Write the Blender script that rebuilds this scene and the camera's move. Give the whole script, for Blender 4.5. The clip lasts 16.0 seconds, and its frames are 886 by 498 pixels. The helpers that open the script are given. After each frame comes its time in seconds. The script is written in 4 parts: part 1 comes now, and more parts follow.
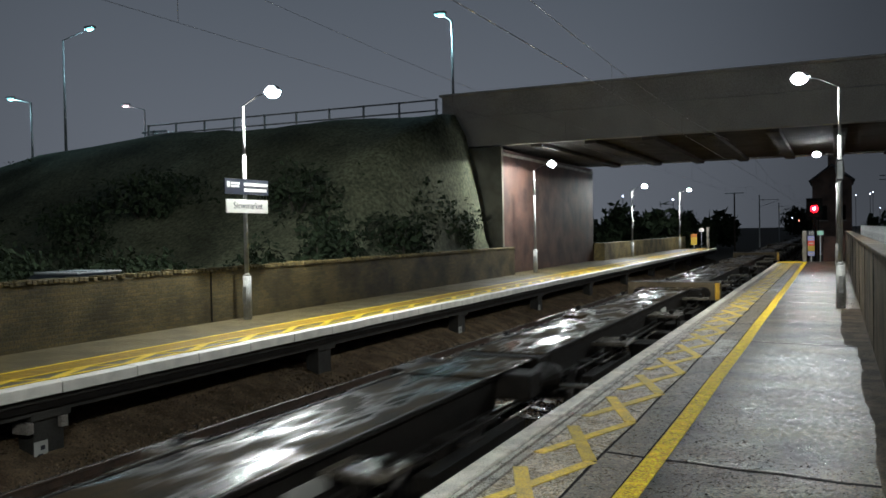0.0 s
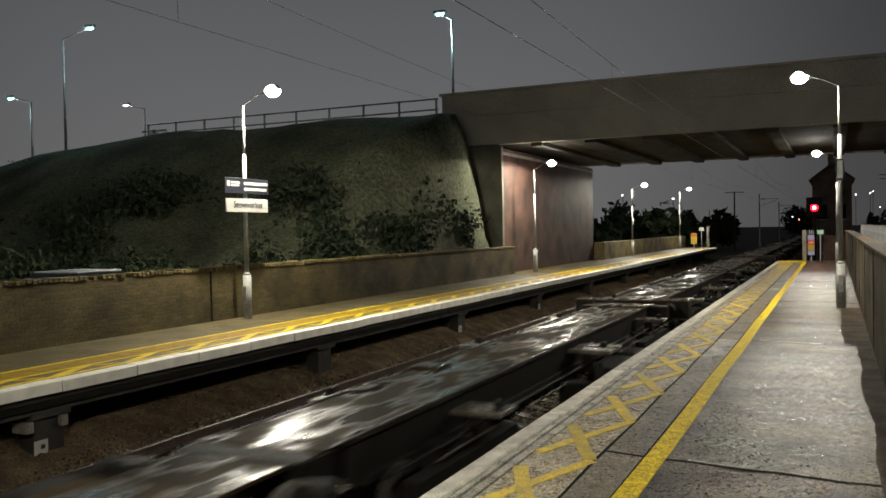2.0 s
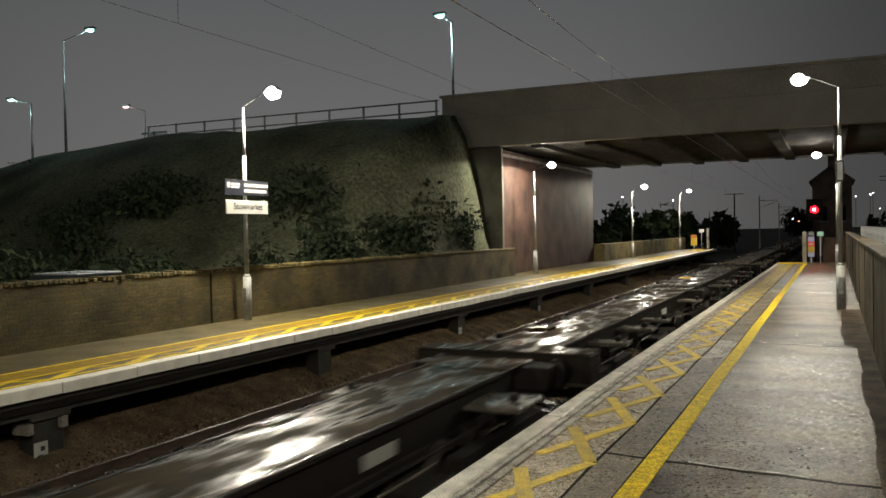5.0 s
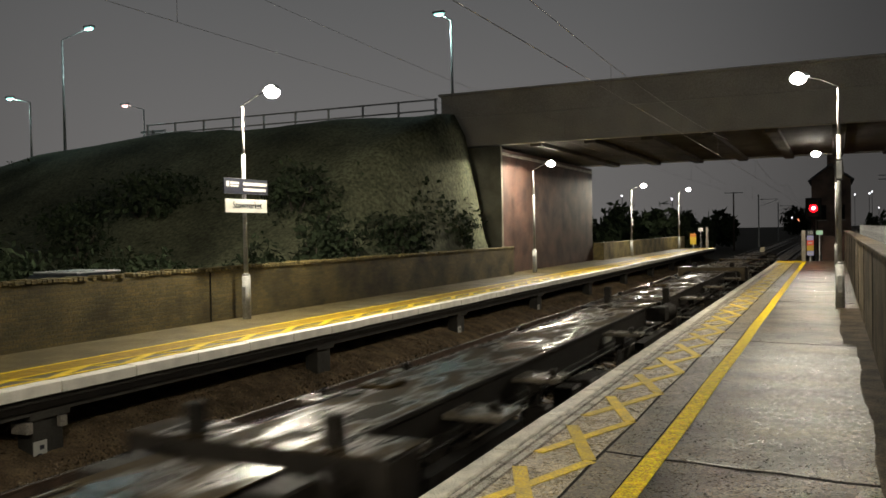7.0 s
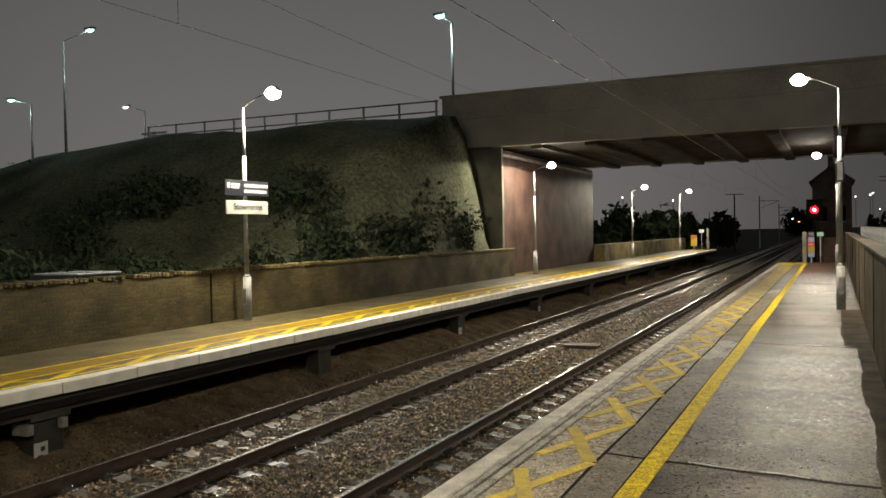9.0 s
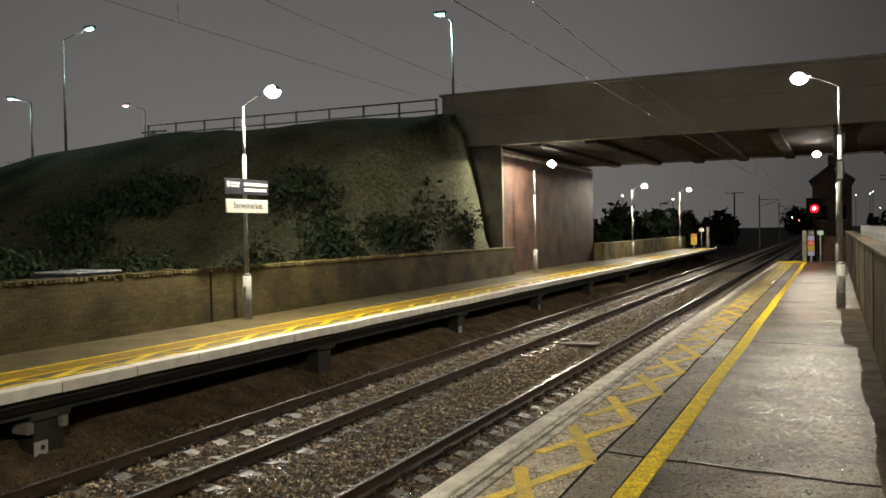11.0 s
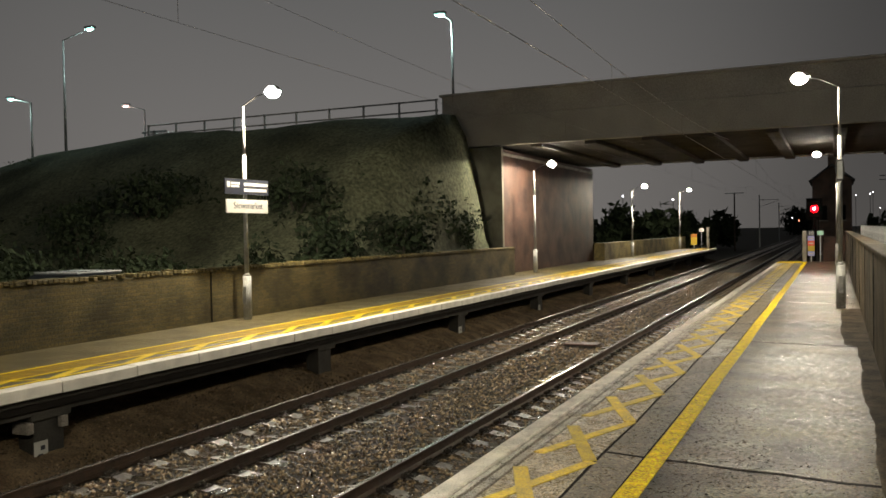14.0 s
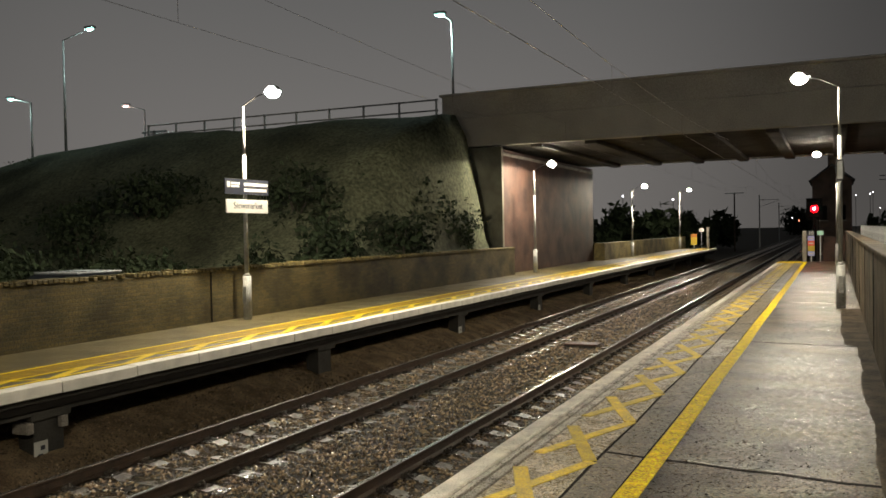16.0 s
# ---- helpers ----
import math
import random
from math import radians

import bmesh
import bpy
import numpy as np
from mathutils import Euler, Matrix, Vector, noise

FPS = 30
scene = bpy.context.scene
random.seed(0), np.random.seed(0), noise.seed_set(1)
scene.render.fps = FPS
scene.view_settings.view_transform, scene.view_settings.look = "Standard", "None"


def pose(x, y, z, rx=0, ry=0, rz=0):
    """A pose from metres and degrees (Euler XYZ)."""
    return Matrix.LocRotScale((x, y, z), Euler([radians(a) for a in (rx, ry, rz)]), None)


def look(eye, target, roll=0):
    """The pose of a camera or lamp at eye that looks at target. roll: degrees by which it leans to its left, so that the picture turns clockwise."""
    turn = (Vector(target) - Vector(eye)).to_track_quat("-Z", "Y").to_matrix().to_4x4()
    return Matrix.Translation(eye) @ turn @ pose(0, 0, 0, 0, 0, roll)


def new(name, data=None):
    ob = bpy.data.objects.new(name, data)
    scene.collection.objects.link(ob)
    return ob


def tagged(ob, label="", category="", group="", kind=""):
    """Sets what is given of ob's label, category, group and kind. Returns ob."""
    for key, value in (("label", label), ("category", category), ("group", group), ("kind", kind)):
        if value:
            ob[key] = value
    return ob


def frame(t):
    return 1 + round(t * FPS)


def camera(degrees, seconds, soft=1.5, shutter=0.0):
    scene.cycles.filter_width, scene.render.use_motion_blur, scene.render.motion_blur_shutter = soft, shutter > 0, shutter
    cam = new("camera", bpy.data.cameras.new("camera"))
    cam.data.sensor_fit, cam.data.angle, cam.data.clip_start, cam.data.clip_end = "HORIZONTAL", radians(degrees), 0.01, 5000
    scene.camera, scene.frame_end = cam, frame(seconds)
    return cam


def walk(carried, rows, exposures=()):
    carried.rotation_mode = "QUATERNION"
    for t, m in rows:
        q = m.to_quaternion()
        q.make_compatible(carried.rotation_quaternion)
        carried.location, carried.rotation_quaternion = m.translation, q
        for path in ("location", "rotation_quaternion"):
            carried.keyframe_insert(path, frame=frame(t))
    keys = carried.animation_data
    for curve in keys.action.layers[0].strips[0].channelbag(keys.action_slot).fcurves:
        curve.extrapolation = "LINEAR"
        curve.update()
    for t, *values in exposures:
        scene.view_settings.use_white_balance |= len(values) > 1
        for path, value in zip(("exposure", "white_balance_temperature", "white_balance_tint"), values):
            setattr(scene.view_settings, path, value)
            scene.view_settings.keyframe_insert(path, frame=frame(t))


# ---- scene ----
HR = -1.0            # rail head below the platform top
XN, XF = -4.315, -8.01   # centre lines of the near and the far track
EN, EF = -2.763, -9.561  # platform edges
YAW, PITCH, ROLL = 24.655, 1.148, -1.11
EYE = (0.0, 0.0, 1.924)
SPEED = 32.0

cam = camera(54.89, 16.0, soft=1.6, shutter=0.2)


def aim(up, side):
    """The pose of the held camera, swayed up and sideways by small angles in degrees."""
    a, b = radians(YAW + side), radians(PITCH - up)
    way = (-math.sin(a) * math.cos(b), math.cos(a) * math.cos(b), -math.sin(b))
    return look(EYE, (EYE[0] + way[0] * 10, EYE[1] + way[1] * 10, EYE[2] + way[2] * 10), ROLL)


SWAY = [(0, 0, 0), (0.5, 1.2, 0), (1, 2.6, 0), (1.5, 2, 0), (2, -1.5, 0), (2.5, 6, 0), (3, 1, -.7), (3.5, -3.2, 0),
        (4, 5, -.7), (4.6, 0, 0), (5.2, 2, 0), (5.8, 0, 0), (6.5, 1.8, 0), (7, -.7, 1.3), (7.5, 5.3, 0), (8, 0, 0), (8.5, 3.5, -.7),
        (9, 2, 0), (9.8, 0, 0), (10.6, 1, 0), (11.5, -2.2, 0), (12, 1.8, 0), (12.5, 0, 0), (13, .3, 0), (13.5, 4.5, -.8),
        (14, 0, 0), (14.5, 0, 0), (15, .8, 0), (15.5, 1.6, 0), (16, 0, 0)]
walk(cam, [(t, aim(u * .038, -s * .038)) for t, u, s in SWAY], [(0, .15, 5250, 8), (.4, .17, 6050, 9), (1.5, .18, 6150, 9), (4, .2, 6250, 9), (8.5, .27, 6550, 10), (12, .34, 6650, 10), (16, .38, 6700, 10)])

# ---- night sky and light ----
world = bpy.data.worlds.new("night_sky")
scene.world = world
world.use_nodes = True
wt = world.node_tree
bg = wt.nodes["Background"]
bg.inputs["Strength"].default_value = 1.0
wc = wt.nodes.new("ShaderNodeTexCoord")
ws = wt.nodes.new("ShaderNodeSeparateXYZ")
wr = wt.nodes.new("ShaderNodeValToRGB")
wt.links.new(wc.outputs["Generated"], ws.inputs[0])
wt.links.new(ws.outputs["Z"], wr.inputs[0])
wr.color_ramp.elements[0].position, wr.color_ramp.elements[0].color = 0.0, (.118, .112, .108, 1)
wr.color_ramp.elements[1].position, wr.color_ramp.elements[1].color = 0.42, (.044, .047, .049, 1)
# a brighter lobe of sky over the road, added for the lamps' hazy glow
wd = wt.nodes.new("ShaderNodeVectorMath")
wd.operation = "DOT_PRODUCT"
wd.inputs[1].default_value = Vector((-.50, .82, .28)).normalized()
wt.links.new(wc.outputs["Generated"], wd.inputs[0])
wg = wt.nodes.new("ShaderNodeMapRange")
wg.interpolation_type = "SMOOTHSTEP"
wg.inputs["From Min"].default_value, wg.inputs["From Max"].default_value = .80, 1.0
wg.inputs["To Min"].default_value, wg.inputs["To Max"].default_value = .5, 1.28
wt.links.new(wd.outputs["Value"], wg.inputs["Value"])
wm = wt.nodes.new("ShaderNodeMix")
wm.data_type, wm.blend_type = "RGBA", "MULTIPLY"
wm.inputs["Factor"].default_value = 1
wt.links.new(wr.outputs[0], wm.inputs["A"])
wt.links.new(wg.outputs[0], wm.inputs["B"])
wt.links.new(wm.outputs["Result"], bg.inputs["Color"])


def lamp_light(name, at, power, colour, size=.13, lean=None, spread=178):
    """A bare lamp, or, with a lean in degrees about y, a lantern that throws its light down and to that side."""
    d = bpy.data.lights.new(name, "POINT" if lean is None else "SPOT")
    d.energy, d.color, d.shadow_soft_size = power, colour, size
    if lean is not None:
        d.spot_size, d.spot_blend = radians(spread), .06
    new(name, d).matrix_basis = pose(*at, 0, -lean if lean is not None else 0, 0)


# ---- materials ----
def mat(name, colour, rough=.6, metal=0.0, vary=.3, scale=3.0, bump=.2, grain=60.0, stain=None, spec=.5, wet=0.0, wet_scale=1.2, depth=.01, island=False, crisp=.1, crunch=.16, squash=1.0, level=.52, film=None, film_rough=.1):
    """A surface with stains at a large scale, grain at a small one, and, where wet, a patchy film of water."""
    m = bpy.data.materials.new(name)
    m.use_nodes = True
    t = m.node_tree
    N, K = t.nodes, t.links
    b = N["Principled BSDF"]
    co = N.new("ShaderNodeTexCoord")
    big = N.new("ShaderNodeTexNoise")
    big.inputs["Scale"].default_value, big.inputs["Detail"].default_value = scale, 6
    fine = N.new("ShaderNodeTexNoise")
    fine.inputs["Scale"].default_value, fine.inputs["Detail"].default_value = grain, 6
    fine.inputs["Roughness"].default_value = .68
    for n in (big, fine):
        K.new(co.outputs["Object"], n.inputs["Vector"])
    fc = N.new("ShaderNodeMapRange")
    fc.inputs["From Min"].default_value, fc.inputs["From Max"].default_value = .5 - crunch, .5 + crunch
    K.new(fine.outputs["Fac"], fc.inputs["Value"])
    r = N.new("ShaderNodeValToRGB")
    c = Vector(colour)
    dark = Vector(stain) if stain else c * (1 - vary)
    r.color_ramp.elements[0].position, r.color_ramp.elements[0].color = .32, (*dark, 1)
    r.color_ramp.elements[1].position, r.color_ramp.elements[1].color = .68, (*(c * (1 + vary * .4)), 1)
    K.new(big.outputs["Fac"], r.inputs[0])
    mx = N.new("ShaderNodeMix")
    mx.data_type, mx.blend_type = "RGBA", "OVERLAY"
    mx.inputs["Factor"].default_value = min(.6, vary * 1.3)
    K.new(r.outputs[0], mx.inputs["A"])
    K.new(fc.outputs[0], mx.inputs["B"])
    oi = N.new("ShaderNodeObjectInfo")
    hv = N.new("ShaderNodeHueSaturation")
    mr = N.new("ShaderNodeMapRange")
    mr.inputs["To Min"].default_value, mr.inputs["To Max"].default_value = 1 - vary * .5, 1 + vary * .4
    if island:
        oi = N.new("ShaderNodeNewGeometry")
    K.new(oi.outputs["Random Per Island" if island else "Random"], mr.inputs["Value"])
    K.new(mr.outputs[0], hv.inputs["Value"])
    K.new(mx.outputs["Result"], hv.inputs["Color"])
    K.new(hv.outputs[0], b.inputs["Base Color"])
    rr = N.new("ShaderNodeMapRange")
    rr.inputs["To Min"].default_value, rr.inputs["To Max"].default_value = max(.04, rough - .12), min(1, rough + .12)
    K.new(fc.outputs[0], rr.inputs["Value"])
    out = rr.outputs[0]
    bp = N.new("ShaderNodeBump")
    bp.inputs["Strength"].default_value, bp.inputs["Distance"].default_value = bump, depth
    K.new(fc.outputs[0], bp.inputs["Height"])
    if wet:
        pud = N.new("ShaderNodeTexNoise")
        pud.inputs["Scale"].default_value, pud.inputs["Detail"].default_value = wet_scale, 5
        mp = N.new("ShaderNodeMapping")
        mp.inputs["Scale"].default_value = (1, squash, 1)
        K.new(co.outputs["Object"], mp.inputs["Vector"])
        K.new(mp.outputs[0], pud.inputs["Vector"])
        pr = N.new("ShaderNodeMapRange")
        pr.inputs["From Min"].default_value, pr.inputs["From Max"].default_value = level - crisp, level + crisp
        pr.inputs["To Max"].default_value = wet
        K.new(pud.outputs["Fac"], pr.inputs["Value"])
        wmx = N.new("ShaderNodeMix")
        wmx.inputs["B"].default_value = film_rough
        K.new(pr.outputs[0], wmx.inputs["Factor"])
        K.new(out, wmx.inputs["A"])
        out = wmx.outputs["Result"]
        if film is not None:
            fm = N.new("ShaderNodeMix")
            fm.inputs["A"].default_value, fm.inputs["B"].default_value = spec, film
            K.new(pr.outputs[0], fm.inputs["Factor"])
            K.new(fm.outputs["Result"], b.inputs["Specular IOR Level"])
    K.new(out, b.inputs["Roughness"])
    K.new(bp.outputs[0], b.inputs["Normal"])
    b.inputs["Metallic"].default_value = metal
    if film is None:
        b.inputs["Specular IOR Level"].default_value = spec
    return m


def glow(name, colour, strength):
    m = bpy.data.materials.new(name)
    m.use_nodes = True
    b = m.node_tree.nodes["Principled BSDF"]
    b.inputs["Base Color"].default_value = (*colour, 1)
    b.inputs["Emission Color"].default_value = (*colour, 1)
    b.inputs["Emission Strength"].default_value = strength
    return m


def brick_mat(name, c1, c2, mortar, rough=.75):
    m = mat(name, c1, rough, vary=.75, scale=.9, bump=.3, grain=30, spec=.3)
    t = m.node_tree
    N, K = t.nodes, t.links
    b = N["Principled BSDF"]
    br = N.new("ShaderNodeTexBrick")
    br.inputs["Scale"].default_value = 1
    br.inputs["Brick Width"].default_value, br.inputs["Row Height"].default_value = .225, .075
    br.inputs["Mortar Size"].default_value = .009
    br.inputs["Color1"].default_value, br.inputs["Color2"].default_value = (*c1, 1), (*c2, 1)
    br.inputs["Mortar"].default_value = (*mortar, 1)
    co = N.new("ShaderNodeTexCoord")
    sp, cb, ad = N.new("ShaderNodeSeparateXYZ"), N.new("ShaderNodeCombineXYZ"), N.new("ShaderNodeMath")
    K.new(co.outputs["Object"], sp.inputs[0])
    K.new(sp.outputs["X"], ad.inputs[0])
    K.new(sp.outputs["Y"], ad.inputs[1])
    K.new(ad.outputs[0], cb.inputs["X"])
    K.new(sp.outputs["Z"], cb.inputs["Y"])
    K.new(cb.outputs[0], br.inputs["Vector"])
    old = b.inputs["Base Color"].links[0].from_socket
    mx = N.new("ShaderNodeMix")
    mx.data_type, mx.blend_type = "RGBA", "MULTIPLY"
    mx.inputs["Factor"].default_value = .9
    gain = N.new("ShaderNodeMix")
    gain.data_type, gain.blend_type = "RGBA", "MULTIPLY"
    gain.inputs["Factor"].default_value = 1
    gain.inputs["B"].default_value = (1 / max(c1[0], .01), 1 / max(c1[1], .01), 1 / max(c1[2], .01), 1)
    K.new(old, gain.inputs["A"])
    K.new(br.outputs["Color"], mx.inputs["A"])
    K.new(gain.outputs["Result"], mx.inputs["B"])
    K.new(mx.outputs["Result"], b.inputs["Base Color"])
    bp = N.new("ShaderNodeBump")
    bp.inputs["Strength"].default_value, bp.inputs["Distance"].default_value, bp.invert = .6, .008, True
    K.new(br.outputs["Fac"], bp.inputs["Height"])
    K.new(b.inputs["Normal"].links[0].from_socket, bp.inputs["Normal"])
    K.new(bp.outputs[0], b.inputs["Normal"])
    return m


def aggregate(m, scale, low, high, tilt, gloss):
    """Stones of an asphalt surface laid over a material: each has its own tone, tilt and gloss."""
    t = m.node_tree
    N, K = t.nodes, t.links
    b = N["Principled BSDF"]
    co = N.new("ShaderNodeTexCoord")
    old_colour, old_rough, old_normal = [b.inputs[k].links[0].from_socket for k in ("Base Color", "Roughness", "Normal")]
    for k, sc in enumerate((scale, scale * .37)):
        vo = N.new("ShaderNodeTexVoronoi")
        vo.inputs["Scale"].default_value = sc
        K.new(co.outputs["Object"], vo.inputs["Vector"])
        sp = N.new("ShaderNodeSeparateColor")
        K.new(vo.outputs["Color"], sp.inputs[0])
        tone = N.new("ShaderNodeMapRange")
        tone.inputs["From Min"].default_value, tone.inputs["From Max"].default_value = .15, 1
        tone.inputs["To Min"].default_value, tone.inputs["To Max"].default_value = (low, high) if k == 0 else (.75, 1.2)
        K.new(sp.outputs[0], tone.inputs["Value"])
        mx = N.new("ShaderNodeMix")
        mx.data_type, mx.blend_type, mx.clamp_result = "RGBA", "MULTIPLY", False
        mx.inputs["Factor"].default_value = 1
        K.new(old_colour, mx.inputs["A"])
        K.new(tone.outputs[0], mx.inputs["B"])
        old_colour = mx.outputs["Result"]
        ro = N.new("ShaderNodeMath")
        ro.operation = "MULTIPLY_ADD"
        ro.inputs[1].default_value, ro.inputs[2].default_value = gloss, -gloss / 2
        K.new(sp.outputs[1], ro.inputs[0])
        ad = N.new("ShaderNodeMath")
        ad.operation, ad.use_clamp = "ADD", True
        K.new(ro.outputs[0], ad.inputs[0])
        K.new(old_rough, ad.inputs[1])
        old_rough = ad.outputs[0]
        cen = N.new("ShaderNodeVectorMath")
        cen.operation = "SUBTRACT"
        cen.inputs[1].default_value = (.5, .5, .5)
        K.new(vo.outputs["Color"], cen.inputs[0])
        sca = N.new("ShaderNodeVectorMath")
        sca.operation = "SCALE"
        sca.inputs["Scale"].default_value = tilt * (1 if k == 0 else .5)
        K.new(cen.outputs[0], sca.inputs[0])
        av = N.new("ShaderNodeVectorMath")
        K.new(sca.outputs[0], av.inputs[0])
        K.new(old_normal, av.inputs[1])
        nm = N.new("ShaderNodeVectorMath")
        nm.operation = "NORMALIZE"
        K.new(av.outputs[0], nm.inputs[0])
        old_normal = nm.outputs[0]
    K.new(old_colour, b.inputs["Base Color"])
    K.new(old_rough, b.inputs["Roughness"])
    K.new(old_normal, b.inputs["Normal"])
    return m


M_PLAT = mat("wet_platform_asphalt", (.069, .053, .034), .44, vary=.75, scale=1.1, bump=.6, grain=40, wet=.6, wet_scale=1.0, depth=.003, spec=.08, crisp=.2, crunch=.25, film=.25, film_rough=.29, squash=1.7)
aggregate(M_PLAT, 66, .35, 1.9, .36, .2)
M_STRIP = mat("wet_platform_concrete", (.47, .39, .275), .36, vary=.4, scale=2.6, bump=1.0, grain=70, wet=.5, depth=.003, spec=.55, crisp=.25, crunch=.12)
M_INNER = mat("worn_pale_asphalt", (.19, .155, .108), .42, vary=.5, scale=1.6, bump=.6, grain=40, wet=.4, wet_scale=1.2, depth=.003, spec=.35, crisp=.2, crunch=.25, film_rough=.25)
aggregate(M_INNER, 60, .5, 1.6, .36, .2)
aggregate(M_STRIP, 60, .55, 1.5, .3, .25)
M_COPE = mat("coping_concrete", (.38, .34, .28), .36, vary=.45, scale=4, bump=.9, grain=60, wet=.5, wet_scale=3, spec=.5, depth=.003, crisp=.2)
M_GROOVE = mat("dirt_in_joint", (.014, .012, .010), .9, vary=.2, spec=.04)
M_GUTTER = mat("dark_brown_gutter", (.072, .055, .036), .8, vary=.6, scale=2, bump=.8, grain=30, spec=.1)
M_YEL = mat("worn_yellow_paint", (.70, .515, .001), .6, vary=.5, scale=9, bump=1.0, grain=48, stain=(.50, .36, .004), spec=.14, depth=.003, crunch=.1)
M_YEL_OLD = mat("faded_yellow_paint", (.60, .43, .02), .5, vary=.4, scale=6, bump=.9, grain=50, stain=(.42, .31, .05), spec=.25, depth=.003)
M_YEL_FAR = mat("yellow_edge_paint", (.85, .62, .004), .5, vary=.2, scale=4, stain=(.6, .42, .01), spec=.3)
M_TACT = mat("ochre_tactile_slab", (.33, .205, .008), .55, vary=.35, scale=5, bump=.5, grain=50, spec=.25)
M_WHITE_EDGE = mat("white_edge_paint", (.86, .83, .74), .5, vary=.16, scale=4, bump=.2)
M_FPLAT = mat("far_platform_asphalt", (.11, .086, .034), .5, vary=.4, scale=1.2, bump=.4, wet=.2)
M_CONC = mat("aged_concrete", (.22, .20, .17), .7, vary=.45, scale=1.5, bump=.4)
# much darker concrete, mostly for the parts below the platform tops
M_DARKC = mat("dark_concrete", (.035, .033, .028), .75, vary=.5, scale=2, bump=.4, spec=.3)
M_WALL = brick_mat("brown_platform_brick", (.165, .124, .040), (.10, .080, .03), (.12, .10, .05))
M_ABUT = brick_mat("red_abutment_brick", (.078, .032, .021), (.058, .027, .02), (.06, .044, .034))
M_BRIDGE = mat("bridge_concrete", (.40, .38, .34), .85, vary=.22, scale=.5, bump=.2, grain=25, spec=.15)
M_GRIT = mat("ballast_bed", (.03, .022, .015), .75, vary=.5, scale=8, bump=1.0, grain=28, spec=.2)
M_BANK = mat("cinder_bank", (.15, .108, .062), .75, vary=.6, scale=2.5, bump=1.0, grain=32, spec=.2, depth=.02)
M_STONE = mat("wet_ballast_stone", (.20, .145, .085), .24, vary=1.0, scale=9, bump=.3, grain=40, island=True, spec=.6)
M_SLEEP = mat("dark_timber_sleeper", (.055, .042, .028), .5, vary=.5, scale=5, bump=.6, grain=30, spec=.4, depth=.004, wet=.9, wet_scale=4, level=.48)
M_RAIL = mat("rusty_rail_side", (.06, .035, .02), .55, vary=.5, scale=6, bump=.3)
M_RAILTOP = mat("polished_rail_head", (.45, .43, .40), .24, metal=1, vary=.2, scale=8, bump=.05)
M_CLIP = mat("wet_rail_chair_iron", (.05, .042, .034), .2, vary=.6, bump=1.0, grain=26, spec=.5, depth=.008)
M_EARTH = mat("dark_earth", (.05, .045, .03), .9, vary=.4, scale=.8, bump=.8, grain=14)
M_WALLC = mat("brown_stained_concrete", (.14, .110, .072), .75, vary=.55, scale=1.1, bump=.5, grain=40, spec=.2)
M_GRASS = mat("winter_grass", (.108, .115, .072), .9, vary=.55, scale=.35, bump=.5, grain=7, depth=.03, spec=.1)
M_LEAF = mat("bush_leaf", (.03, .042, .022), .85, vary=.5, scale=2, bump=.1, spec=.1)
M_BARK = mat("bark", (.06, .045, .035), .85, vary=.4, scale=6, bump=.6)
M_ROAD = mat("wet_road", (.05, .05, .05), .35, vary=.3, scale=1.5, bump=.3, wet=.5)
M_POLE = mat("grey_painted_steel", (.30, .30, .29), .6, vary=.3, scale=5, bump=.1, spec=.2)
M_ROOT = mat("pale_grey_column_root", (.36, .36, .34), .6, vary=.3, scale=6, bump=.15, spec=.2)
M_CINDER = mat("cinder_lumps", (.17, .12, .07), .7, vary=.9, scale=9, bump=.3, island=True, spec=.25)
M_GALV = mat("galvanised_steel", (.42, .43, .43), .45, metal=.6, vary=.3, scale=6, bump=.1)
M_DKMET = mat("black_painted_steel", (.02, .02, .02), .4, vary=.4, scale=5, bump=.15)
M_SIGNW = mat("white_enamel", (.38, .38, .35), .4, vary=.06, scale=5, bump=.03, spec=.3)
M_SIGNB = mat("navy_enamel", (.012, .014, .022), .4, vary=.1, bump=.03)
M_BLUE = mat("pale_blue_vinyl", (.26, .27, .55), .4, vary=.1)
M_REDV = mat("red_vinyl", (.62, .08, .05), .4, vary=.1)
M_YELV = mat("yellow_vinyl", (.40, .28, .02), .4, vary=.1)
M_ORANGE = mat("orange_vinyl", (.34, .12, .02), .4, vary=.1)
M_GREEN = mat("green_vinyl", (.35, .6, .5), .4, vary=.1)
M_DECK = mat("wet_wagon_deck", (.034, .024, .011), .7, vary=.6, scale=2.2, bump=.3, grain=9, wet=1.0, wet_scale=3.2, spec=.02, depth=.005, crisp=.06, squash=.3, level=.50, film=.2, film_rough=.2)
M_FRAME = mat("grimy_wagon_frame", (.012, .010, .008), .65, vary=.5, scale=3, bump=.3, spec=.12)
M_PLATE = mat("worn_steel_plate", (.085, .074, .056), .55, vary=.5, scale=4, bump=.4, wet=1.0, wet_scale=5, crisp=.06, depth=.004, level=.5, spec=.1, film=.7, film_rough=.18)
M_HEAD = mat("brown_wagon_headstock", (.075, .058, .034), .6, vary=.4, scale=2, bump=.3, spec=.15)
M_PIER = mat("weathered_pier_concrete", (.15, .148, .115), .85, vary=.45, scale=.9, bump=.3, spec=.15)
M_WYEL = mat("wagon_yellow_paint", (.65, .38, .02), .4, vary=.3, scale=5)
M_CREAM = mat("cream_tail_lamp_case", (.60, .52, .36), .4, vary=.2)
M_WHEEL = mat("wheel_steel", (.10, .09, .08), .35, metal=.8, vary=.4)
